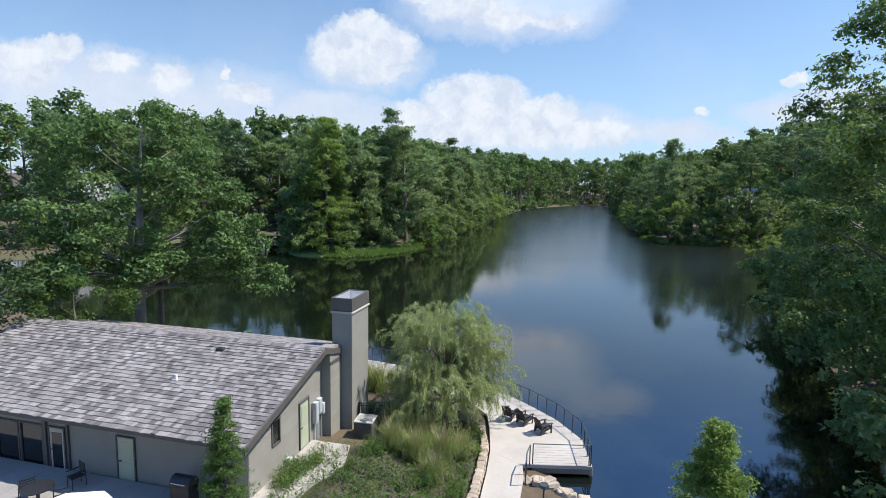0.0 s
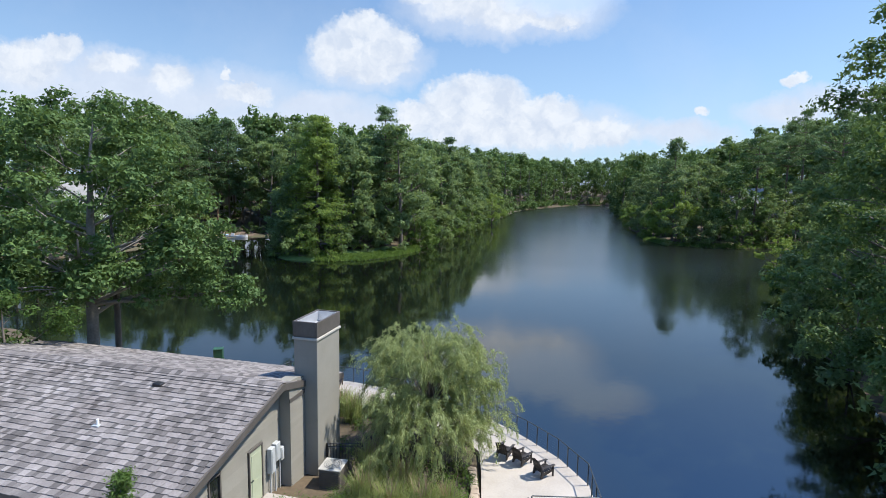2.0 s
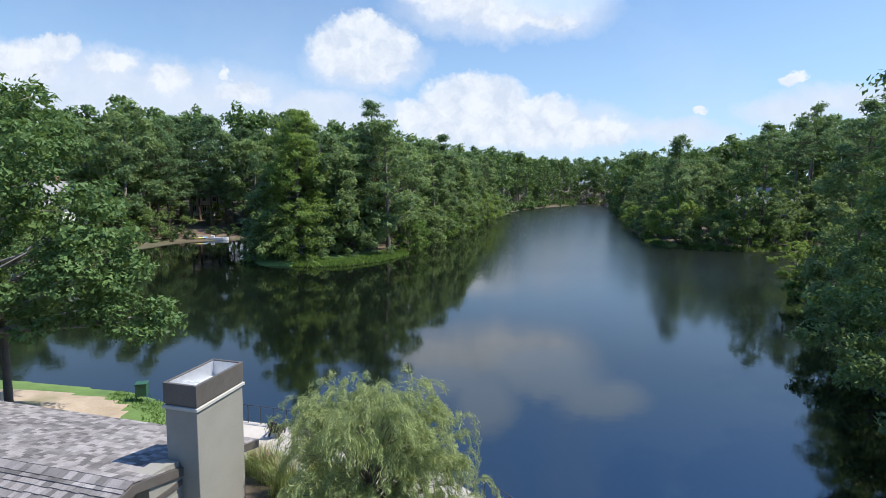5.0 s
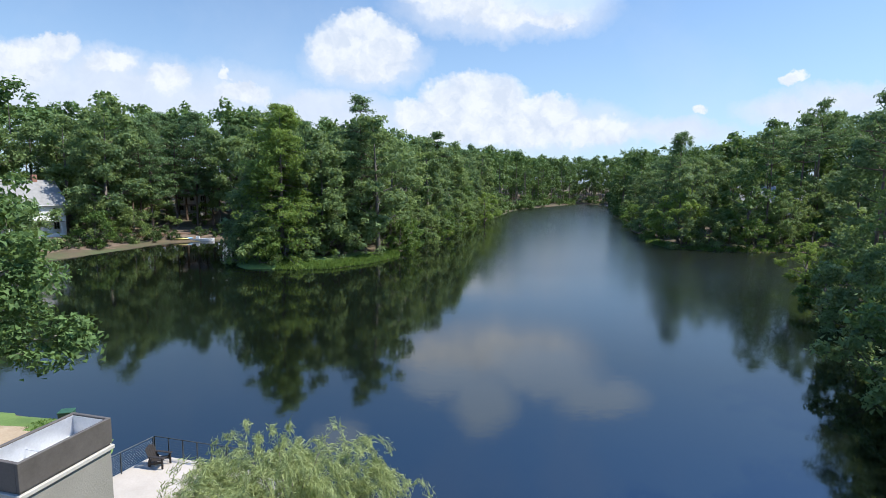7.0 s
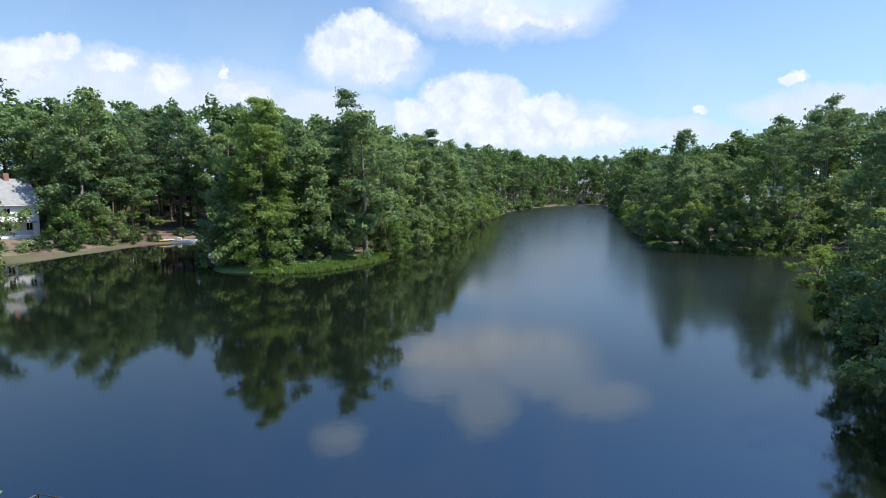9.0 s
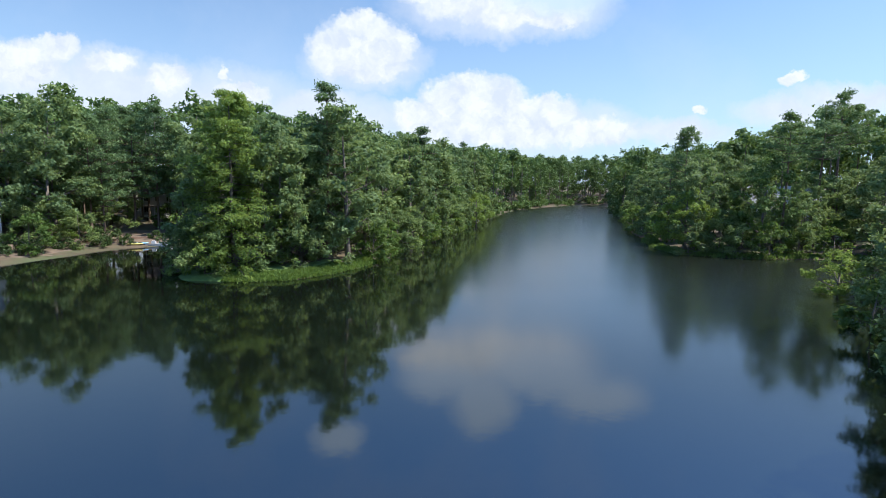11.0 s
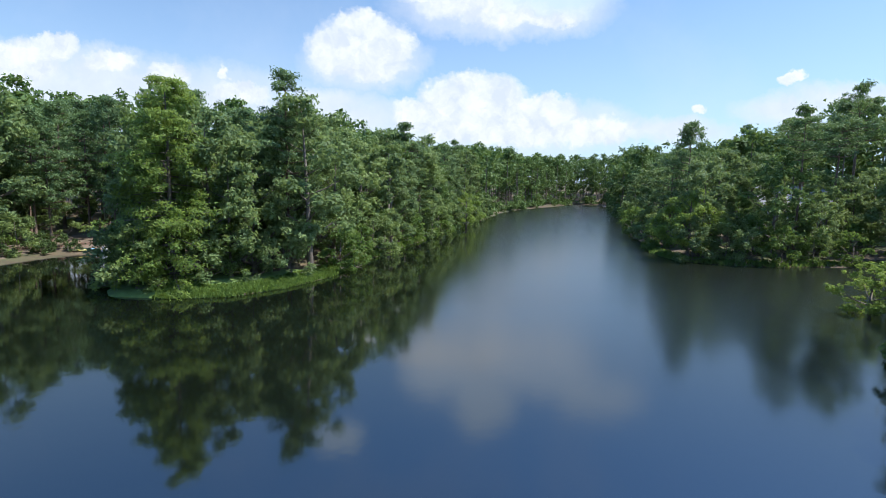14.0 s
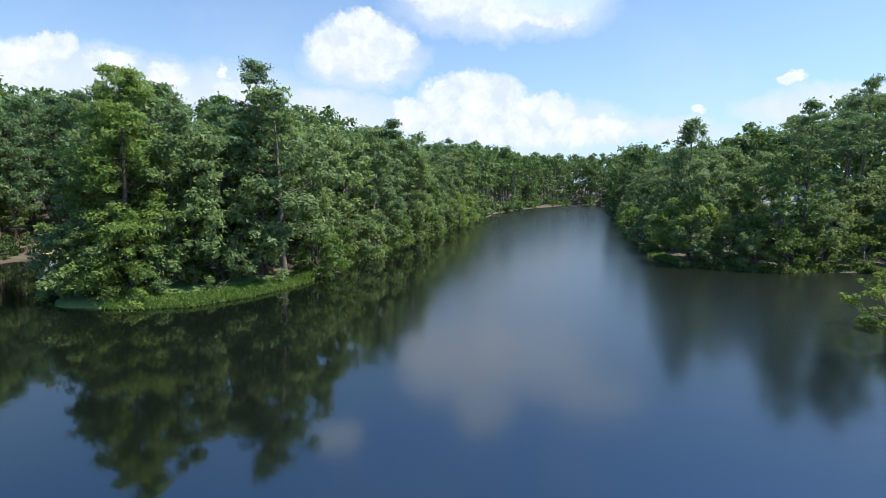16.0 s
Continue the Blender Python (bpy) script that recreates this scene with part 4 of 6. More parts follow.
def make_clubhouse():
    h = thing("clubhouse", HOUSE, "low taupe clubhouse with a weathered shake roof by the lake", "building")
    floor = 1.5
    # walls
    gable = [(0.9, floor), (7.0, floor), (7.0, under_roof(7.0)), (SPAN, under_roof(SPAN)), (0.9, under_roof(0.9))]
    part("gable_wall", wall_prism(gable, "v", -0.7, -0.5), SIDING, h)
    bump = [(7.0, 1.2), (8.25, 1.2), (8.25, under_roof(8.25)), (7.0, under_roof(7.0))]
    part("bay_wall", wall_prism(bump, "v", -0.7, -0.02), STUCCO, h, "dark taupe return of the wall beside the chimney")
    back = [(8.25, 1.2), (11.3, 1.2), (11.3, under_roof(11.3)), (8.25, under_roof(8.25))]
    part("gable_wall", wall_prism(back, "v", -0.7, -0.5), SIDING, h)
    far_end = [(0.9, floor), (11.3, floor), (11.3, under_roof(11.3)), (SPAN, under_roof(SPAN)), (0.9, under_roof(0.9))]
    part("gable_wall", wall_prism(far_end, "v", -17.9, -17.7), SIDING, h)
    part("front_wall", box(-17.7, -0.7, 0.9, 1.1, floor, under_roof(0.9)), STUCCO, h)
    part("rear_wall", box(-17.7, -0.7, 11.1, 11.3, 1.0, under_roof(11.3)), STUCCO, h)
    # roof bed, fascias and soffit
    for s in (0, 1):
        run = SPAN if s == 0 else REAR
        foot = RIDGE - (RIDGE - EAVE) * run / SPAN
        pts = [(SPAN - run, foot - 0.16), (SPAN - run, foot), (SPAN, RIDGE), (SPAN, RIDGE - 0.16)]
        pts = [(v if s == 0 else 2 * SPAN - v, z) for v, z in pts]
        part("roof", wall_prism(pts, "v", -LONG, 0.0), TIMBER, h, "boarded roof under weathered shakes")
        lip = [(SPAN - run - 0.03, foot - 0.26), (SPAN - run - 0.03, foot + 0.02), (SPAN, RIDGE + 0.02), (SPAN, RIDGE - 0.26)]
        lip = [(v if s == 0 else 2 * SPAN - v, z) for v, z in lip]
        part("barge_board", wall_prism(lip, "v", 0.003, 0.05), DARK_TRIM, h)
        part("barge_board", wall_prism(lip, "v", -LONG - 0.05, -LONG - 0.003), DARK_TRIM, h)
    part("fascia", box(-LONG, 0.0, -0.035, -0.003, EAVE - 0.14, EAVE + 0.005), DARK_TRIM, h)
    # gable boards, door, window
    holes = [(4.7, 5.7, 1.9, 4.25), (2.5, 3.15, 3.2, 4.35)]
    siding(h, "v", 0.92, 6.98, 1.62, lambda a: under_roof(a) - 0.12, -0.5, 1, 0.19, holes)
    siding(h, "v", 7.0, 8.2, 1.3, lambda a: under_roof(a) - 0.5, -0.02, 1, 0.19)
    part("frieze_board", box(-0.02, 0.02, 6.98, 8.22, 5.28, 5.45), DARK_TRIM, h)
    framed_door(h, "v", 4.75, 5.65, 1.95, 4.2, -0.5, 1, GREEN_DOOR)
    framed_window(h, "v", 2.5, 3.15, 3.2, 4.35, -0.5, 1, 0)
    # the long front under the eave
    framed_door(h, "n", -6.65, -5.72, 1.62, 3.72, 0.9, -1, GREEN_DOOR)
    framed_door(h, "n", -10.2, -9.32, 1.62, 3.66, 0.9, -1, PALE_TRIM, True)
    for a in (-17.2, -15.85, -14.5, -13.15, -11.8):
        framed_window(h, "n", a, a + 1.3, 1.72, 3.66, 0.9, -1, 0)
    part("post", box(-10.45, -10.27, 0.78, 0.9, 1.5, under_roof(0.9)), DARK_TRIM, h)
    part("downpipe", box(-9.2, -9.1, 0.8, 0.897, 1.6, under_roof(0.9)), DARK_TRIM, h)
    # chimney: painted shaft, dark capped head with a tin flue box
    c = part("chimney", box(-0.5, 0.6, 8.25, 10.45, 0.6, 7.62, 0.012), STUCCO, h, "tall taupe painted brick chimney with a dark capped head")
    part("brick_ledge", box(-0.56, 0.66, 8.19, 10.51, 7.62, 7.72, 0.01), PALE_TRIM, c, "pale stone ledge")
    part("shadow_course", box(-0.49, 0.59, 8.26, 10.44, 7.72, 7.78), DARK_TRIM, c)
    for x0, x1, y0, y1 in ((-0.53, -0.45, 8.22, 10.48), (0.55, 0.63, 8.22, 10.48), (-0.45, 0.55, 8.22, 8.30), (-0.45, 0.55, 10.40, 10.48)):
        part("cap_side", box(x0, x1, y0, y1, 7.78, 8.42, 0.008), DARK_TRIM, c, "dark brown metal cap panel")
    part("flue_lining", box(-0.447, -0.43, 8.305, 10.395, 7.9, 8.38), GALV, c, "bright metal lining")
    part("flue_lining", box(-0.43, 0.547, 10.375, 10.395, 7.9, 8.38), GALV, c, "bright metal lining")
    part("flue_floor", box(-0.45, 0.55, 8.30, 10.40, 7.84, 7.9), METER, c)
    part("flue_brace", rod((-0.42, 9.2, 8.1), (0.54, 9.2, 8.1), 0.015), GALV, c)
    part("roof_cricket", wall_prism([(7.0, 6.17), (8.2, 5.86), (8.2, 6.02), (7.7, 6.14)], "v", -0.62, -0.05), STUCCO, h, "grey metal flashing behind the chimney")
    # vents on the roof
    for n_, v_, tall in ((-5.08, 5.54, 0.0), (-5.55, 3.1, 0.22)):
        z = EAVE + (RIDGE - EAVE) * v_ / SPAN + 0.04
        if tall:
            vent = part("vent_pipe", rod((n_, v_, z - 0.1), (n_, v_, z + tall), 0.05, None, 10), WHITE, h, "short white plumbing vent")
            part("flashing", box(n_ - 0.14, n_ + 0.14, v_ - 0.14, v_ + 0.14, z - 0.03, z + 0.02), METER, vent)
        else:
            part("roof_vent", box(n_ - 0.2, n_ + 0.2, v_ - 0.15, v_ + 0.15, z - 0.06, z + 0.1, 0.03), BLACK, h, "black roof vent hood")
    # meters beside the door
    for y0, y1, z0, z1 in ((5.95, 6.25, 2.7, 3.75), (6.3, 6.62, 3.05, 3.8), (6.68, 6.9, 2.9, 3.45)):
        m = part("meter_box", box(-0.46, -0.24, y0, y1, z0, z1, 0.015), METER, h, "grey electric meter box")
        part("conduit", rod((-0.4, (y0 + y1) / 2, 1.5), (-0.4, (y0 + y1) / 2, z0), 0.03, None, 8), METER, m)
        part("cover", box(-0.24, -0.225, y0 + 0.04, y1 - 0.04, z0 + 0.06, z1 - 0.1), METER, m)
    part("gas_meter", box(-0.44, -0.2, 3.35, 3.75, 1.9, 2.25, 0.05), METER, h, "grey gas meter with pipes")
    part("gas_pipe", rod((-0.35, 3.4, 1.5), (-0.35, 3.4, 2.5), 0.03, None, 8), METER, h)
    part("gas_pipe", rod((-0.35, 3.05, 2.1), (-0.35, 3.4, 2.1), 0.03, None, 8), METER, h)
    return h


clubhouse = make_clubhouse()


def thing_box(name, m, bm, surface, label, category, group=""):
    ob = part(name, bm, surface)
    ob.matrix_world = m
    return tagged(ob, label, category, group)


# ---- terrace, path and railings ----
DECK_TOP = 0.55
DECK = [(4.85, 24.35), (7.85, 24.25), (8.1, 27.0), (7.25, 29.4), (6.0, 31.45), (5.05, 32.75), (3.2, 34.9), (0.2, 37.2), (-4.9, 39.5), (-9.7, 40.7), (-11.2, 37.2),
        (-9.6, 35.6), (-5.0, 35.6), (-0.5, 33.9), (2.2, 31.8), (3.2, 30.0), (3.15, 28.1), (2.95, 25.7), (4.4, 24.3)]
PATH = [(4.4, 24.3), (2.95, 25.7), (2.55, 23.6), (2.1, 21.6), (1.35, 19.2), (0.6, 16.5), (2.6, 15.8), (3.2, 18.6), (3.84, 21.5), (4.3, 23.3)]
tagged(part("terrace", prism(DECK, DECK_TOP - 0.16, DECK_TOP), CONCRETE), "curved pale concrete terrace along the lake edge", "terrace", kind="structure")
tagged(part("pavement", prism(PATH, DECK_TOP - 0.16, DECK_TOP - 0.004), CONCRETE), "pale concrete footpath curving to the terrace", "path", kind="structure")
SKIRT = [(4.9, 24.4), (7.8, 24.3), (8.05, 27.0), (7.2, 29.4), (5.95, 31.4), (5.0, 32.7), (3.15, 34.85), (0.2, 37.1), (-4.9, 39.4), (-9.65, 40.6), (-11.1, 37.2)]
for i, ((ax, ay), (bx, by)) in enumerate(zip(SKIRT, SKIRT[1:])):
    mid, run = Vector(((ax + bx) / 2, (ay + by) / 2, 0)), Vector((bx - ax, by - ay, 0))
    beam = box(-run.length / 2, run.length / 2, -0.05, 0.05, 0.12, DECK_TOP - 0.162, 0.01)
    thing_box("trim_edge_beam", Matrix.Translation(mid) @ pose(0, 0, 0, 0, 0, math.degrees(math.atan2(run.y, run.x))), beam, TIMBER,
              "grey timber edge beam under the terrace", "beam")["kind"] = "structure"
    bm = bmesh.new()
    add_rod(bm, (ax * 0.97 + bx * 0.03, ay * 0.97 + by * 0.03, -2.2), (ax * 0.97 + bx * 0.03, ay * 0.97 + by * 0.03, DECK_TOP - 0.165), 0.11, None, 10)
    thing_box("terrace_pile", Matrix(), bm, TIMBER, "round timber pile holding the terrace over the water", "pile", "terrace piles")


def railing(path, spacing=1.25, cables=7, label="dark steel railing with thin horizontal cables"):
    """A cable railing along a line of plan points."""
    r = thing("railing", pose(*path[0], DECK_TOP), label, "railing", "terrace railings")
    o = Vector((*path[0], 0))
    pts = [Vector((x, y, 0)) - o for x, y in path]
    for a, b in zip(pts, pts[1:]):
        d = b - a
        k = max(1, round(d.length / spacing))
        for i in range(k + (b is pts[-1])):
            p = a + d * (i / k)
            part("post", box(p.x - 0.024, p.x + 0.024, p.y - 0.024, p.y + 0.024, 0, 1.04), STEEL, r)
        part("top_rail", rod(a + Vector((0, 0, 1.065)), b + Vector((0, 0, 1.065)), 0.028, None, 6), STEEL, r)
        for i in range(cables):
            z = 0.1 + i * 0.92 / cables
            part("cable", rod(a + Vector((0, 0, z)), b + Vector((0, 0, z)), 0.0035, None, 4), STEEL, r)
    return r


railing([(7.78, 24.32), (8.03, 27.0), (7.18, 29.38), (5.93, 31.4), (4.98, 32.65), (3.1, 34.8), (0.15, 37.05), (-4.85, 39.35), (-9.6, 40.55)], 0.8)
railing([(4.92, 24.42), (7.7, 24.32)], 2.8)
railing([(-9.62, 40.45), (-11.0, 37.4)], 1.6, 12)
railing([(4.75, 24.3), (4.45, 23.5), (4.25, 22.6)], 0.9, 2, "low dark steel handrail beside the path")


def lounge_chair(name="garden_chair"):
    """A low slatted garden chair: sloping seat, fanned back, wide arms."""
    c = thing(name, Matrix(), "dark brown slatted garden chair on the terrace", "chair", "terrace chairs")
    for x in (-0.28, 0.28):
        part("leg", box(x - 0.025, x + 0.025, 0.28, 0.36, 0, 0.55), CHAIR, c)
        part("leg", box(x - 0.025, x + 0.025, -0.45, -0.33, 0, 0.36, 0, pose(0, 0, 0, -8)), CHAIR, c)
        part("armrest", box(x - 0.07, x + 0.07, -0.4, 0.42, 0.55, 0.575, 0.008), CHAIR, c)
        part("seat_rail", box(x - 0.02, x + 0.02, -0.4, 0.36, 0.2, 0.32, 0, pose(0, 0, 0, 12)), CHAIR, c)
    for i in range(5):
        y = -0.25 + i * 0.13
        part("seat_slat", box(-0.27, 0.27, y, y + 0.11, 0.33, 0.355, 0.004, pose(0, 0, 0, 12)), CHAIR, c)
    for i in range(5):
        x = -0.24 + i * 0.12
        part("back_slat", box(x - 0.052, x + 0.052, 0, 0.022, 0, 0.82 - 0.05 * abs(i - 2), 0.004, pose(0, -0.3, 0.24, 22)), CHAIR, c)
    for z in (0.25, 0.62):
        part("back_rail", box(-0.28, 0.28, -0.03, 0.0, z, z + 0.06, 0, pose(0, -0.3, 0.24, 22)), CHAIR, c)
    return c


first_chair = lounge_chair()
CHAIRS = [(6.15, 27.85, -60), (5.3, 28.95, -50), (4.5, 29.55, -35), (-8.9, 39.7, -100), (-5.9, 38.7, -10)]
first_chair.matrix_world = pose(CHAIRS[0][0], CHAIRS[0][1], DECK_TOP, 0, 0, CHAIRS[0][2])
for x, y, a in CHAIRS[1:]:
    copy_thing(first_chair, pose(x, y, DECK_TOP, 0, 0, a))


def cask():
    b = thing("waste_bin", pose(-10.7, 38.3, DECK_TOP), "dark round waste bin with a dull metal lid", "bin")
    part("body", rod((0, 0, 0), (0, 0, 0.72), 0.24, 0.27, 20), BLACK, b)
    part("lid", rod((0, 0, 0.72), (0, 0, 0.8), 0.285, 0.25, 20), GALV, b)
    part("rim", rod((0, 0, 0.4), (0, 0, 0.43), 0.268, 0.268, 20), STEEL, b)


cask()


def fish_feeder():
    z = float(ground_height([(-15.95, 43.45)])[0]) + 0.05
    f = thing("fish_feeder", pose(-15.95, 43.45, z, 0, 0, 15), "dark green metal fish feeder on splayed legs at the shore", "feeder")
    part("hopper", box(-0.33, 0.33, -0.3, 0.3, 0.42, 1.18, 0.02), FEEDER, f)
    part("lid", box(-0.36, 0.36, -0.33, 0.33, 1.18, 1.24, 0.015), FEEDER, f)
    part("chute", box(-0.15, 0.15, 0.3, 0.42, 0.48, 0.66), STEEL, f)
    for x in (-1, 1):
        for y in (-1, 1):
            part("leg", rod((x * 0.28, y * 0.25, 0.5), (x * 0.5, y * 0.42, -0.05), 0.025), FEEDER, f)


fish_feeder()


# ---- beside the clubhouse ----
def air_conditioner():
    m = HOUSE @ pose(1.55, 7.75, 1.42, 0, 0, 4) @ Matrix.Diagonal((1.12, 1.12, 1.12, 1))
    a = thing("air_conditioner", m, "beige outdoor air conditioner with a round top grille", "air conditioner")
    part("pad", box(-0.55, 0.55, -0.55, 0.55, -0.25, 0.06, 0.01), CONCRETE, a)
    part("cabinet", box(-0.42, 0.42, -0.42, 0.42, 0.06, 0.86, 0.04), DARK_TRIM, a, "dark slotted sides")
    part("top_panel", box(-0.44, 0.44, -0.44, 0.44, 0.86, 0.92, 0.02), PALE_TRIM, a)
    for i in range(4):
        bm = bmesh.new()
        r = 0.08 + i * 0.085
        for k in range(16):
            a0, a1 = 2 * math.pi * k / 16, 2 * math.pi * (k + 1) / 16
            add_rod(bm, (r * math.cos(a0), r * math.sin(a0), 0.935), (r * math.cos(a1), r * math.sin(a1), 0.935), 0.008, None, 4)
        part("grille_ring", bm, STEEL, a)
    for k in range(9):
        part("louvre", box(-0.36, 0.36, -0.428, -0.42, 0.14 + k * 0.08, 0.17 + k * 0.08), STEEL, a)


air_conditioner()


def picket_fence(points, height, label):
    f = thing("metal_fence", HOUSE @ pose(*points[0], 1.15), label, "fence")
    o = Vector((*points[0], 0))
    for (ax, ay), (bx, by) in zip(points, points[1:]):
        a, b = Vector((ax, ay, 0)) - o, Vector((bx, by, 0)) - o
        for z in (0.15, height - 0.18, height - 0.04):
            part("rail", rod(a + Vector((0, 0, z)), b + Vector((0, 0, z)), 0.018, None, 4), BLACK, f)
        k = max(2, int((b - a).length / 0.13))
        for i in range(k + 1):
            p = a.lerp(b, i / k)
            thick = 0.03 if i in (0, k) else 0.009
            part("post" if i in (0, k) else "picket", box(p.x - thick, p.x + thick, p.y - thick, p.y + thick, -0.1, height), BLACK, f)


picket_fence([(0.66, 9.0), (2.2, 9.5), (2.6, 11.2)], 1.5, "black metal picket fence by the chimney")


def slab(name, pts, z0, z1, surface, label, category):
    ob = part(name, prism(pts, z0, z1), surface)
    ob.matrix_world = HOUSE
    return tagged(ob, label, category, kind="structure")


slab("pavement", [(-0.46, -0.6), (0.95, -0.8), (1.35, 2.2), (2.0, 4.2), (1.5, 5.95), (-0.46, 5.95)], 1.4, 1.9, CONCRETE, "pale concrete landing at the side door", "landing")
slab("pavement", [(-0.46, 5.97), (1.9, 5.97), (2.0, 8.1), (0.62, 8.2), (-0.46, 8.2)], 1.0, 1.34, TIMBER, "brown timber landing at the chimney foot", "landing")
for i in range(7):
    for j in range(5):
        x0, y0 = -22 + i * 3.0, -14.2 + j * 3.0
        y1 = min(y0 + 2.985, 0.895)
        bm = prism([(x0, y0), (x0 + 2.985, y0), (x0 + 2.985, y1), (x0, y1)], 1.5, 1.86)
        ob = part("pavement", bm, PATIO)
        ob.matrix_world = HOUSE
        tagged(ob, "grey concrete patio slab in front of the clubhouse", "paving", "patio slabs", "structure")


def parasol(m):
    u = thing("patio_umbrella", m, "open cream canvas patio umbrella on a pole", "umbrella")
    part("pole", rod((0, 0, 0), (0, 0, 2.5), 0.025, None, 8), TIMBER, u)
    part("base", rod((0, 0, 0), (0, 0, 0.08), 0.28, 0.24, 16), BLACK, u)
    bm = bmesh.new()
    top = bm.verts.new((0, 0, 2.55))
    ring = [bm.verts.new((1.55 * math.cos(math.pi * k / 4), 1.55 * math.sin(math.pi * k / 4), 1.98)) for k in range(8)]
    hem = [bm.verts.new((1.56 * math.cos(math.pi * k / 4), 1.56 * math.sin(math.pi * k / 4), 1.84)) for k in range(8)]
    for k in range(8):
        bm.faces.new((top, ring[k], ring[(k + 1) % 8]))
        bm.faces.new((ring[k], hem[k], hem[(k + 1) % 8], ring[(k + 1) % 8]))
    canopy = part("canopy", bm, CANVAS, u)
    solid = canopy.modifiers.new("cloth", "SOLIDIFY")
    solid.thickness = 0.006
    part("finial", rod((0, 0, 2.52), (0, 0, 2.64), 0.03, 0.01, 8), TIMBER, u)
    for k in range(8):
        an = math.pi * k / 4
        part("rib", rod((0, 0, 2.5), (1.5 * math.cos(an), 1.5 * math.sin(an), 1.96), 0.01, None, 4), TIMBER, u)


parasol(HOUSE @ pose(-3.55, -4.15, 1.86))


def kettle_grill(m):
    g = thing("barbecue_grill", m, "black covered barbecue grill on the patio", "grill")
    part("cabinet", box(-0.42, 0.42, -0.28, 0.28, 0.08, 0.82, 0.02), BLACK, g)
    bm = bmesh.new()
    bmesh.ops.create_cone(bm, cap_ends=True, segments=16, radius1=0.3, radius2=0.3, depth=0.84, matrix=pose(0, 0, 0.84, 0, 90, 0))
    part("hood", bm, BLACK, g)
    part("handle", rod((-0.3, -0.34, 0.95), (0.3, -0.34, 0.95), 0.018), GALV, g)
    for x in (-0.3, 0.3):
        for y in (-0.2, 0.2):
            part("caster", rod((x - 0.02, y, 0.04), (x + 0.02, y, 0.04), 0.04, None, 8), BLACK, g)


kettle_grill(HOUSE @ pose(-2.75, 0.1, 1.86))


def patio_chair():
    c = thing("patio_chair", Matrix(), "dark metal patio chair by the clubhouse wall", "chair", "patio chairs")
    for x in (-0.24, 0.24):
        part("leg", rod((x, 0.24, 0), (x, 0.22, 0.44), 0.016), BLACK, c)
        part("leg", rod((x, -0.26, 0), (x, -0.22, 0.95), 0.016), BLACK, c)
        part("armrest", box(x - 0.025, x + 0.025, -0.24, 0.26, 0.64, 0.665), BLACK, c)
    part("seat", box(-0.25, 0.25, -0.24, 0.26, 0.43, 0.46, 0.01), BLACK, c)
    for i in range(5):
        part("back_slat", box(-0.23, 0.23, -0.245, -0.225, 0.52 + i * 0.09, 0.57 + i * 0.09), BLACK, c)
    return c


chair = patio_chair()
chair.matrix_world = HOUSE @ pose(-7.7, -0.1, 1.86, 0, 0, 160)
for n_, v_, a in ((-8.7, -1.3, 60), (-6.9, -1.4, -40), (-10.2, -2.4, 20)):
    copy_thing(chair, HOUSE @ pose(n_, v_, 1.86, 0, 0, a))


def garden_table(m):
    t = thing("patio_table", m, "dark round metal patio table", "table")
    part("tabletop", rod((0, 0, 0.71), (0, 0, 0.74), 0.55, None, 24), BLACK, t)
    part("pedestal", rod((0, 0, 0.0), (0, 0, 0.71), 0.05, None, 10), BLACK, t)
    part("foot", rod((0, 0, 0), (0, 0, 0.04), 0.3, 0.2, 16), BLACK, t)


garden_table(HOUSE @ pose(-7.9, -1.5, 1.86))


def path_light(x, y):
    p = thing("path_light", pose(x, y, 0.45), "low path light with an octagonal hood", "lamp")
    part("post", rod((0, 0, -0.1), (0, 0, 0.62), 0.04, None, 8), STEEL, p)
    part("hood", rod((0, 0, 0.62), (0, 0, 0.74), 0.24, 0.20, 8), STEEL, p)


path_light(4.9, 21.6)


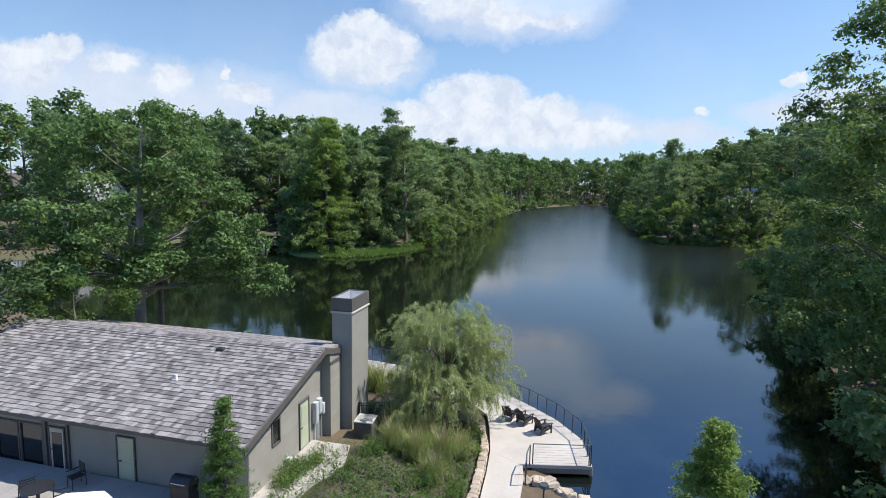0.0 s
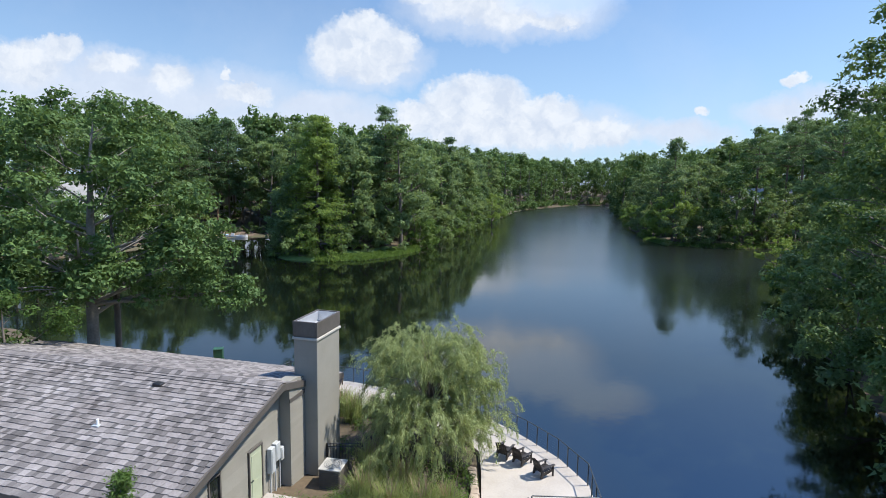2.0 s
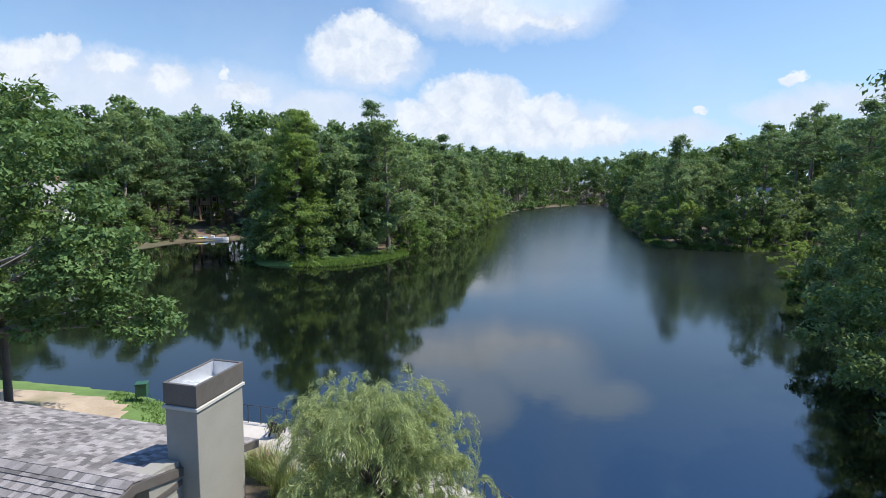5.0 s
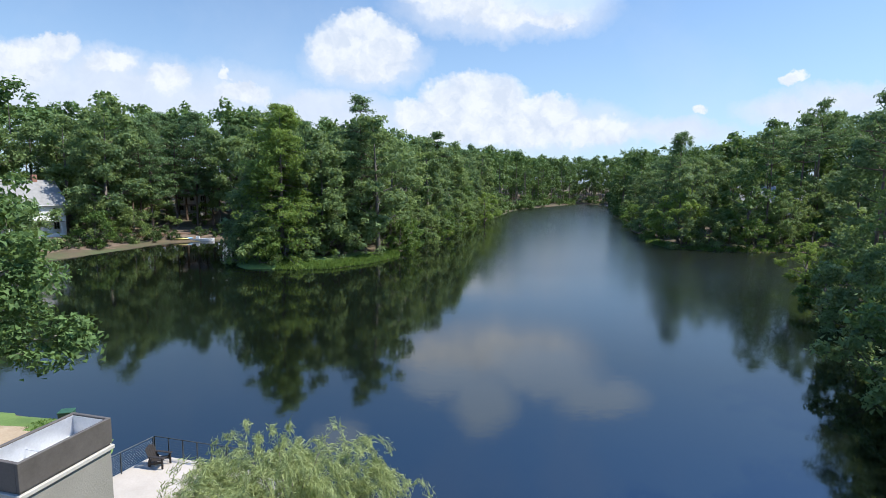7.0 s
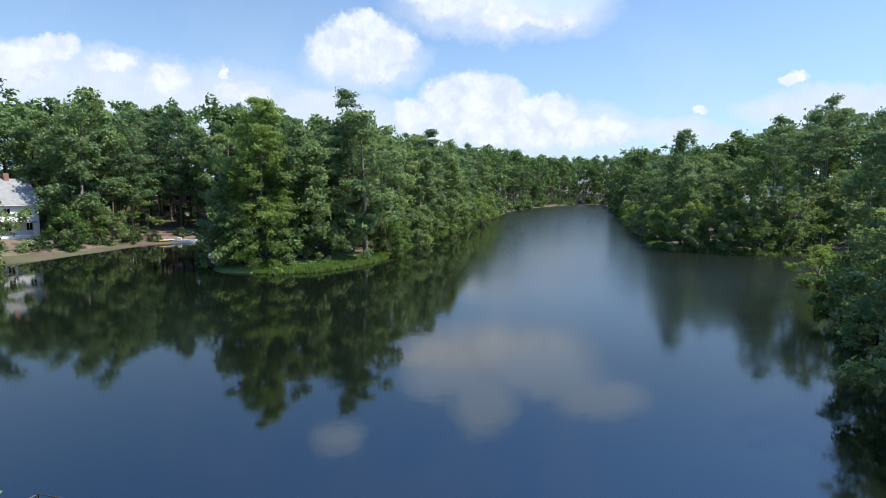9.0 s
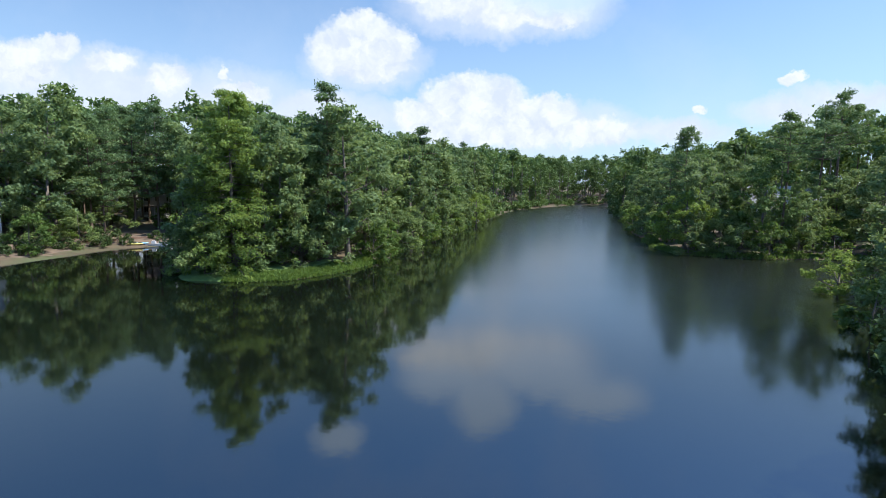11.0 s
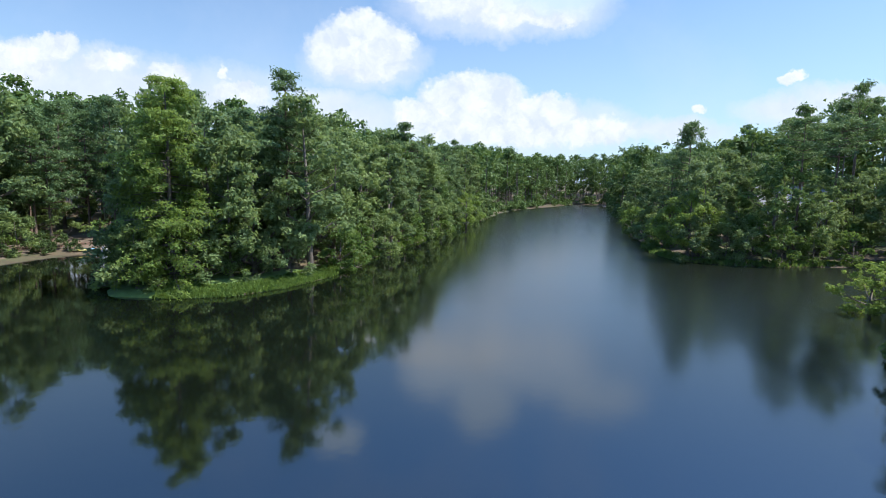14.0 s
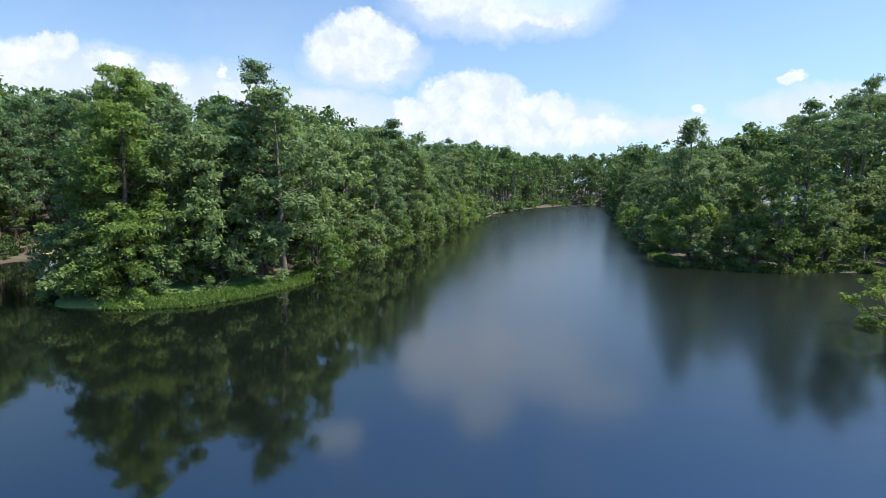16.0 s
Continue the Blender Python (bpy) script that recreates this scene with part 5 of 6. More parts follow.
# ---- planting ----
def willow(x, y, height, radius, seed):
    """A weeping willow: arching limbs and long hanging strands of narrow leaves."""
    rng = np.random.default_rng(seed)
    z = float(ground_height([(x, y)])[0])
    w = thing("willow_tree", pose(x, y, z), "bushy weeping willow with pale green hanging strands", "tree")
    paths, pts, fac, hang = [[(0, 0, -0.3, 0.2), (0.1, 0, 1.2, 0.16), (0.1, 0.1, 2.6, 0.1)]], [], [], []
    for i in range(135):
        an, h = 2.4 * i + rng.normal(0, 0.4), ((i * 0.7548777) % 1.0) ** 0.95
        reach = radius * math.sqrt(max(0.10, 1 - (h * 0.97) ** 3.0)) * rng.uniform(0.42, 1.02) * (1 + 0.14 * math.sin(3 * an + 1))
        tip = Vector((reach * math.cos(an), reach * math.sin(an), height * (0.13 + 0.84 * h) * rng.uniform(0.9, 1.05)))
        base = Vector((0.1, 0.1, min(tip.z - 0.2, 0.7 + 2.6 * h)))
        knee = base.lerp(tip, 0.55) + Vector((0, 0, 0.5))
        paths.append([(*base, 0.03), (*knee, 0.02), (*tip, 0.01)])
        for k in range(8):
            start = knee.lerp(tip, rng.uniform(-0.2, 1.05))
            go = an + rng.normal(0, 0.75)
            length, rise, drop = rng.uniform(0.5, 1.25), rng.uniform(0.05, 0.55) + 0.3 * h * h, rng.uniform(0.6, 2.2) * (1.15 - 0.55 * h)
            line = np.array([(start.x + length * math.cos(go) * (1 - (1 - q) ** 1.7), start.y + length * math.sin(go) * (1 - (1 - q) ** 1.7),
                              max(0.2, start.z + rise * math.sin(min(1.0, q * 2.2) * math.pi / 2) - drop * max(0.0, q - 0.25) ** 1.7)) for q in np.linspace(0, 1, 9)])
            m = 105
            s = rng.uniform(0, 7.99, m)
            i0 = s.astype(int)
            d = line[i0 + 1] - line[i0]
            p = line[i0] + d * (s - i0)[:, None] + rng.normal(0, 0.055, (m, 3))
            pts.append(p)
            hang.append(d / (np.linalg.norm(d, axis=1)[:, None] + 1e-6) + (0, 0, -0.35) + rng.normal(0, 0.3, (m, 3)))
            fac.append(np.stack([p[:, 0], p[:, 1], np.full(m, radius * 0.7)], 1) / radius)
    mesh_object("trunk", *tubes(paths, 4), BARK, w, True)
    f = np.concatenate(fac)
    n = np.cross(np.concatenate(hang), rng.normal(0, 1, f.shape))
    n /= np.linalg.norm(n, axis=1)[:, None] + 1e-9
    v, q = leaf_quads(np.concatenate(pts), n * 0.7 + f * 0.6, 0.10, 0.014, rng, np.concatenate(hang), True)
    leaf_mesh("crown", v, q, WILLOW_LEAF, w)


willow(0.5, 28.2, 6.5, 3.65, 81)


def tall_grass(height, radius, seed, plumes=45):
    rng = np.random.default_rng(seed)
    g = thing("ornamental_grass", Matrix(), "arching clump of ornamental grass with tan plumes", "grass", "ornamental grasses")
    verts, faces = [], []

    def blade(n, lo, hi, width, spread, sink):
        for i in range(n):
            an, h = rng.uniform(0, 6.283), height * rng.uniform(lo, hi)
            out = radius * spread * rng.uniform(0.25, 1.0)
            c, s = math.cos(an), math.sin(an)
            bx, by = rng.normal(0, radius * 0.16), rng.normal(0, radius * 0.16)
            b = len(verts)
            for q, r, z in ((0, 0, 0), (0.5, 0.28, 0.72), (0.85, 0.75, 1.0), (1.0, 1.0, 1 - sink)):
                w = width * (1 - q * 0.92)
                x, y = bx + c * out * r, by + s * out * r
                verts.extend([(x - s * w, y + c * w, h * z), (x + s * w, y - c * w, h * z)])
            for k in range(3):
                faces.append((b + 2 * k, b + 2 * k + 1, b + 2 * k + 3, b + 2 * k + 2))
    blade(640, 0.4, 0.82, 0.013, 1.05, 0.35)
    mesh_object("blades", verts, faces, REED_LEAF, g)
    verts, faces = [], []
    blade(plumes, 0.8, 1.02, 0.016, 0.75, -0.05)
    mesh_object("plumes", verts, faces, PLUME, g)
    return g


def put(ob, x, y, turn=0, s=1.0, first=False):
    z = float(ground_height([(x, y)])[0]) - 0.03
    m = pose(x, y, z, 0, 0, turn) @ Matrix.Diagonal((s, s, s, 1))
    if first:
        ob.matrix_world = m
        return ob
    return copy_thing(ob, m)


reed = put(tall_grass(1.6, 1.0, 91), -2.0, 23.7, 0, 1.05, True)
for x, y, a, s in ((-0.9, 23.1, 40, 1.05), (0.4, 23.6, 130, 1.15), (-1.8, 26.1, 200, 1.2), (1.3, 24.3, 250, 0.9), (-0.4, 24.9, 300, 1.1), (-1.5, 33.0, 20, 1.1), (0.0, 21.9, 80, 0.9), (-3.7, 32.4, 10, 1.2), (-2.7, 34.2, 120, 1.1), (-4.8, 33.8, 220, 1.2), (-5.8, 34.9, 30, 1.1)):
    put(reed, x, y, a, s)

bush = put(shrub("shrub", 0.8, 0.75, 95, None, 0.06, 9), -3.3, 21.6, 0, 1.0, True)
tagged(bush, "low green shrub in the planting bed", "shrub", "shrubs of the planting bed")
for x, y, a, s in ((-2.3, 21.2, 30, 1.0), (-1.3, 20.8, 70, 0.9), (-3.9, 20.6, 200, 0.9), (-2.8, 20.0, 10, 0.8), (0.9, 22.4, 50, 0.85), (1.5, 23.3, 90, 0.8), (0.6, 21.2, 130, 0.85), (1.9, 25.0, 170, 0.95),
                   (2.2, 26.6, 210, 1.0), (1.2, 25.9, 250, 1.1), (-0.6, 19.7, 290, 0.8), (-5.2, 21.2, 330, 0.7), (-6.0, 19.2, 20, 0.9), (-4.9, 18.6, 60, 0.8), (2.1, 28.0, 100, 0.9), (0.2, 20.2, 15, 0.8), (-3.4, 28.6, 15, 1.1), (-3.0, 31.5, 45, 1.2)):
    put(bush, x, y, a, s)
thin = put(shrub("shrub", 0.9, 0.9, 96, None, 0.045, 6.0, 11), -5.0, 22.6, 0, 1.0, True)
tagged(thin, "thin open shrub with small pale leaves by the landing", "shrub", "shrubs of the planting bed")
for x, y, a, s in ((-4.3, 21.9, 90, 0.9), (-5.9, 21.2, 200, 0.9), (-4.0, 22.9, 300, 0.8), (-5.6, 19.8, 40, 1.0), (-4.6, 20.6, 140, 1.0), (-5.2, 18.6, 250, 0.9), (-4.4, 19.3, 20, 0.9)):
    put(thin, x, y, a, s)

draped("planting_bed", [(-7.0, 17.4), (-5.4, 23.2), (-3.4, 23.9), (-3.4, 27), (-3.0, 34), (2.2, 31.2), (2.7, 28), (2.6, 25.6), (2.2, 23.4), (1.7, 21.4), (1.0, 19.0), (0.2, 16.5), (-4.5, 15)], 0.04, MULCH,
       "brown mulch planting bed between clubhouse and path", "bed", step=0.5)

hedge = put(shrub("shrub", 0.95, 0.8, 99, None, 0.05, 14, 16), -5.75, 21.15, 0, 1.0, True)
tagged(hedge, "dense rounded green bush beside the side door landing", "shrub", "clipped bushes by the landing")
for x, y, a, s in ((-6.05, 20.4, 60, 0.95), (-5.45, 21.95, 120, 0.9), (-5.9, 17.0, 200, 0.9), (-1.9, 18.6, 20, 1.0), (-3.2, 18.9, 80, 0.9), (-0.5, 21.4, 140, 1.0), (-2.9, 22.8, 260, 1.0), (1.2, 21.4, 310, 0.8)):
    put(hedge, x, y, a, s)

# narrow evergreen by the front corner, young cypress on the bank
column = cypress("evergreen_tree", 5.6, 1.45, 97, 0.065, 20, 26, 0.02, SHRUB_LEAF, 0.03, (0.8, 0.12))
place(column, -6.85, 16.25, 0, "narrow columnar evergreen at the clubhouse corner", "")
young = cypress("cypress_tree", 7.2, 3.1, 98, 0.08, 30, 30, 0.05, CYPRESS_LEAF, 0.037, (0.86, 0.08))
place(young, 8.2, 14.2, 0, "young bright green cypress on the bank", "")


def field_stone(seed):
    rng = np.random.default_rng(seed)
    bm = bmesh.new()
    bmesh.ops.create_cube(bm, size=1.0)
    bmesh.ops.bevel(bm, geom=list(bm.edges), offset=0.12, segments=1, affect="EDGES")
    for v in bm.verts:
        v.co += Vector(rng.normal(0, 0.045, 3))
    me = bpy.data.meshes.new("stone")
    bm.to_mesh(me)
    bm.free()
    me.materials.append(STONE)
    return me


STONES = [field_stone(s) for s in (3, 4, 5)]


def stone_edging():
    """Tan field stones along the planting bed, and rocks at the water under the terrace."""
    rng = np.random.default_rng(8)
    line = [(2.72, 28.2), (2.72, 25.9), (2.3, 23.6), (1.85, 21.6), (1.1, 19.2), (0.35, 16.5)]
    edge = thing("stone_edging", pose(2.72, 28.2, 0), "dry-laid tan stone edging along the footpath", "wall")
    for (ax, ay), (bx, by) in zip(line, line[1:]):
        run = math.hypot(bx - ax, by - ay)
        k = int(run / 0.34)
        for row in range(2):
            for i in range(k):
                s = (i + 0.5 + 0.5 * (row % 2)) / k
                ob = new("stone", STONES[rng.integers(3)])
                ob.parent = edge
                ob.location = (ax + (bx - ax) * s - 2.72 - 0.05 * row, ay + (by - ay) * s - 28.2, DECK_TOP + 0.06 + 0.17 * row)
                ob.rotation_euler = (0, 0, math.atan2(by - ay, bx - ax) + rng.normal(0, 0.12))
                ob.scale = (0.36 * rng.uniform(0.85, 1.2), 0.34 * rng.uniform(0.85, 1.15), 0.19 * rng.uniform(0.85, 1.15))
    for i in range(16):
        s = rng.uniform(0, 1)
        x, y = 4.7 + 2.4 * s + rng.normal(0, 0.3), 23.6 - 0.9 * rng.uniform(0, 1) - s * 0.8
        ob = new("rock", STONES[rng.integers(3)])
        z = float(ground_height([(x, y)])[0])
        g = rng.uniform(0.3, 0.75)
        ob.matrix_world = pose(x, y, z + 0.05, rng.uniform(0, 30), 0, rng.uniform(0, 360)) @ Matrix.Diagonal((g, g * 0.8, g * 0.55, 1))
        tagged(ob, "pale rock at the water's edge by the terrace", "rock", "shore rocks")


stone_edging()


# ---- houses across the lake ----
HOUSE_ROOF = material("grey_house_shingles", (0.19, 0.19, 0.19), (0.31, 0.31, 0.305), 1.0, 0.9, 0.4, 9.0)
BROWN_ROOF = material("brown_house_shingles", (0.11, 0.085, 0.07), (0.21, 0.165, 0.14), 1.0, 0.9, 0.4, 9.0)
HOUSE_WHITE = material("white_clapboard", (0.66, 0.66, 0.64), (0.8, 0.8, 0.78), 0.8, 0.7, 0.2)
HOUSE_GREY = material("grey_clapboard", (0.36, 0.37, 0.38), (0.48, 0.49, 0.50), 0.8, 0.7, 0.2)
HOUSE_BROWN = material("brown_house_boards", (0.16, 0.10, 0.07), (0.26, 0.17, 0.12), 0.8, 0.8, 0.2)
BRICK = material("reddish_brick", (0.22, 0.10, 0.07), (0.34, 0.18, 0.13), 1.5, 0.85, 0.3)


def gabled_house(x, y, turn, wide, deep, wall, peak, body, roof, trim, label, rows, sides=3):
    """A two-storey house: walls with thickness, gable roof with eaves, framed windows with sills, a chimney and a porch step."""
    z = float(ground_height([(x, y)])[0]) - 0.2
    h = thing("house", pose(x, y, z, 0, 0, turn), label, "house")
    w, d = wide / 2, deep / 2
    for y0, y1 in ((-d, -d + 0.25), (d - 0.25, d)):
        part("wall", box(-w + 0.25, w - 0.25, y0, y1, -0.5, wall), body, h)
    for n0, n1 in ((-w, -w + 0.25), (w - 0.25, w)):
        part("wall", wall_prism([(-d, -0.5), (d, -0.5), (d, wall), (0, peak - 0.1), (-d, wall)], "v", n0, n1), body, h)
    for s in (-1, 1):
        slope = (peak - wall) / d
        pts = [(s * (d + 0.5), wall - 0.5 * slope), (s * (d + 0.5), wall - 0.5 * slope + 0.2), (0, peak + 0.2), (0, peak)]
        part("roof", wall_prism(pts, "v", -w - 0.5, w + 0.5), roof, h)
        part("gutter", box(-w - 0.5, w + 0.5, s * (d + 0.58) - 0.07, s * (d + 0.58) + 0.07, wall - 0.5 * slope, wall - 0.5 * slope + 0.14), trim, h)
    for k in range(rows):
        z0 = 1.0 + k * 3.0
        for i in range(sides):
            c = -w + wide * (i + 0.5) / sides
            for face, out in ((-d, -1), (d, 1)):
                framed_window(h, "n", c - 0.6, c + 0.6, z0, z0 + 1.6, face, out, 1, trim)
        for c in (-d * 0.45, d * 0.45):
            for face, out in ((-w, -1), (w, 1)):
                framed_window(h, "v", c - 0.55, c + 0.55, z0, z0 + 1.6, face, out, 1, trim)
    part("chimney", box(w * 0.3, w * 0.3 + 0.9, -0.45, 0.45, peak - 1.2, peak + 1.3, 0.03), BRICK, h)
    part("porch", box(-w * 0.7, w * 0.7, -d - 2.2, -d, -0.6, 0.25), trim, h)
    for i in range(3):
        c = -w * 0.65 + w * 0.65 * i
        part("porch_post", box(c - 0.1, c + 0.1, -d - 2.1, -d - 1.9, 0.25, 2.7), trim, h)
    part("porch_roof", box(-w * 0.75, w * 0.75, -d - 2.4, -d, 2.7, 2.9), roof, h)
    return h


gabled_house(-82.5, 127.0, 62, 11, 9, 6.6, 11.2, HOUSE_WHITE, HOUSE_ROOF, WHITE, "white two-storey house with a grey roof above the bank", 2)
gabled_house(-69.5, 178.0, 5, 9, 8, 6.4, 10.2, HOUSE_GREY, BROWN_ROOF, WHITE, "grey house with a brown roof among the pines", 2)
gabled_house(109.0, 180.0, -12, 18, 10, 6.6, 11.2, HOUSE_GREY, HOUSE_ROOF, WHITE, "grey two-storey house behind the lakeside trees", 2, 5)
gabled_house(-93.0, 96.0, 40, 10, 8, 5.0, 9.2, HOUSE_BROWN, HOUSE_ROOF, WHITE, "brown house with a grey roof behind the trees", 1)


def terrace_wall(points, label):
    """A low timber retaining wall stepping along the bank."""
    w = thing("retaining_wall", pose(*points[0], 0), label, "wall")
    o = Vector((*points[0], 0))
    for (ax, ay), (bx, by) in zip(points, points[1:]):
        z = float(ground_height([((ax + bx) / 2, (ay + by) / 2)])[0])
        run = math.hypot(bx - ax, by - ay)
        m = pose((ax + bx) / 2 - o.x, (ay + by) / 2 - o.y, z, 0, 0, math.degrees(math.atan2(by - ay, bx - ax)))
        for k in range(3):
            part("sleeper", box(-run / 2, run / 2, -0.1, 0.1, -0.15 + k * 0.2, 0.04 + k * 0.2, 0.01, m), HOUSE_BROWN, w)


terrace_wall([(-66, 132), (-60, 141), (-54, 147), (-47, 150), (-40, 149)], "low brown timber retaining wall on the clay bank")


# ---- boats on the bank ----
BOAT_WHITE = material("white_hull_paint", (0.6, 0.62, 0.63), (0.78, 0.79, 0.8), 2.0, 0.35)
YELLOW = material("yellow_plastic", (0.42, 0.38, 0.10), (0.52, 0.47, 0.16), 2.0, 0.4)
BLUE = material("pale_blue_plastic", (0.16, 0.34, 0.5), (0.25, 0.45, 0.6), 2.0, 0.4)


def hull(length, beam, depth, wall=0.05):
    """An open hull: pointed bow, square stern, with thickness."""
    bm = bmesh.new()
    rows = []
    for inset in (0.0, wall):
        for low in (0, 1):
            ring = []
            for t in np.linspace(0, 1, 9):
                half = beam / 2 * (1 if t < 0.5 else math.cos((t - 0.5) * math.pi) ** 0.6) * (0.8 if low else 1.0) - inset
                ring.append((length * (t - 0.5), max(half, 0.02), (0.0 + inset) if low else depth * (1 + 0.25 * t * t)))
            pts = ring + [(x, -y, z) for x, y, z in ring[::-1]]
            rows.append([bm.verts.new(p) for p in pts])
    top, low, itop, ilow = rows
    k = len(top)
    for i in range(k):
        j = (i + 1) % k
        bm.faces.new((low[i], low[j], top[j], top[i]))
        bm.faces.new((top[i], top[j], itop[j], itop[i]))
        bm.faces.new((itop[i], itop[j], ilow[j], ilow[i]))
    bm.faces.new(low[::-1])
    bm.faces.new(ilow)
    bmesh.ops.recalc_face_normals(bm, faces=bm.faces)
    return bm


def motor_boat():
    b = thing("boat", pose(-51.6, 140.9, -0.1, 0, 0, 14), "small white open motor boat moored at the bank", "boat")
    part("hull", hull(5.2, 1.9, 0.62), BOAT_WHITE, b)
    part("console", box(-1.5, -0.7, -0.35, 0.35, 0.1, 1.25, 0.04), BOAT_WHITE, b)
    part("windscreen", box(-0.72, -0.68, -0.33, 0.33, 1.25, 1.55), GLASS, b)
    for x in (-1.9, 0.3, 1.2):
        part("bench", box(x, x + 0.35, -0.75, 0.75, 0.38, 0.44, 0.01), METER, b)
    part("outboard_motor", box(-2.95, -2.6, -0.18, 0.18, 0.35, 0.95, 0.05), BLACK, b)
    part("deck_panel", box(1.0, 2.2, -0.5, 0.5, 0.56, 0.6), CONCRETE, b)


def kayak(x, y, turn, surface, label):
    z = float(ground_height([(x, y)])[0])
    k = thing("kayak", pose(x, y, z + 0.05, 12, 0, turn), label, "kayak", "kayaks on the bank")
    bm = bmesh.new()
    bmesh.ops.create_uvsphere(bm, u_segments=14, v_segments=10, radius=1, matrix=Matrix.Translation((0, 0, 0.16)) @ Matrix.Diagonal((1.6, 0.36, 0.2, 1)))
    body = part("hull", bm, surface, k)
    body.data.polygons.foreach_set("use_smooth", [True] * len(body.data.polygons))
    bm = bmesh.new()
    bmesh.ops.create_cone(bm, cap_ends=True, segments=16, radius1=1, radius2=0.9, depth=0.04, matrix=Matrix.Translation((-0.1, 0, 0.36)) @ Matrix.Diagonal((0.45, 0.24, 1, 1)))
    part("cockpit", bm, BLACK, k)


motor_boat()
kayak(-55.6, 138.6, 30, YELLOW, "yellow kayak drawn up on the clay bank")
kayak(-54.9, 139.6, 35, BLUE, "pale blue kayak drawn up on the clay bank")
bm = bmesh.new()
add_rod(bm, (0, 0, -1.2), (0, 0, 1.6), 0.11, 0.1, 8)
thing_box("mooring_post", pose(-57.4, 137.2, 0), bm, TIMBER, "weathered timber mooring post at the bank", "post")


# ---- rough grass and litter at the water ----
def shore_grass(seed, region, count, height, label, shore=(-0.2, 4.0)):
    rng = np.random.default_rng(seed)
    x0, x1, y0, y1 = region
    p = rng.uniform((x0, y0), (x1, y1), (count * 14, 2))
    d = from_shore(p)
    p = p[(d > shore[0]) & (d < shore[1])][:count]
    z = np.maximum(ground_height(p), 0.0)
    n = len(p)
    tall = height * rng.uniform(0.4, 1.2, n)
    pts = np.column_stack([p, z + tall * 0.4])
    hang = rng.normal(0, 0.35, (n, 3)) + (0, 0, 1.0)
    face = np.cross(hang, rng.normal(0, 1, (n, 3)))
    v, f = leaf_quads(pts, face, height * 0.5, height * 0.14, rng, hang)
    ob = leaf_mesh("shore_grass", v, f, SHRUB_LEAF)
    return tagged(ob, label, "grass", kind="stuff")


shore_grass(101, (-22, -2, 100, 124), 9000, 0.6, "rough bright green grass at the tip of the point")
shore_grass(102, (56, 110, 130, 170), 6000, 0.7, "rough grass along the far shore", (-0.2, 3.0))
shore_grass(103, (-32, 30, 118, 250), 7000, 0.8, "rough grass along the wooded shore", (-0.2, 2.5))
shore_grass(104, (-18.5, -11, 38, 47), 2500, 0.2, "short grass at the edge of the lawn", (-0.1, 2.0))


def ground_cover(seed, region, count, label):
    """Low leafy plants that fill the planting bed."""
    rng = np.random.default_rng(seed)
    x0, x1, y0, y1 = region
    p = rng.uniform((x0, y0), (x1, y1), (count, 2))
    p = p[inside_outline(p, np.array([(-4.2, 16.0), (-4.4, 21.0), (-2.9, 23.4), (-2.9, 27.5), (2.4, 28.2), (2.4, 25.6), (1.9, 23.4), (1.4, 21.4), (0.7, 19.0), (0.0, 16.5)]))]
    hump = 0.5 + 0.5 * np.sin(p[:, 0] * 2.1 + 1) * np.sin(p[:, 1] * 1.7)
    z = ground_height(p) + rng.uniform(0.03, 0.5, len(p)) * hump + 0.03
    v, f = leaf_quads(np.column_stack([p, z]), np.tile((0, 0, 1.0), (len(p), 1)), 0.07, 0.04, rng)
    return tagged(leaf_mesh("ground_cover", v, f, SHRUB_LEAF), label, "plants", kind="stuff")


ground_cover(111, (-4.5, 2.5, 16, 28.5), 8000, "low bright green ground cover in the planting bed")


# ---- roof shakes, course by course ----
def shake_mesh(width):
    w, ln, t = width / 2 - 0.006, 0.40, 0.036
    verts = [(-w, 0, 0.012), (w, 0, 0.012), (w, ln, -0.006), (-w, ln, -0.006), (-w, 0, 0.012 + t), (w, 0, 0.012 + t), (w, ln, 0.004), (-w, ln, 0.004)]
    faces = [(4, 5, 6, 7), (0, 1, 5, 4), (1, 2, 6, 5), (3, 0, 4, 7), (2, 3, 7, 6)]
    me = bpy.data.meshes.new("shake")
    me.from_pydata(verts, [], faces)
    me.materials.append(SHAKE)
    return me, verts, faces


WIDTHS = [0.16, 0.20, 0.24, 0.29, 0.34]
SHAKES = [shake_mesh(w) for w in WIDTHS]


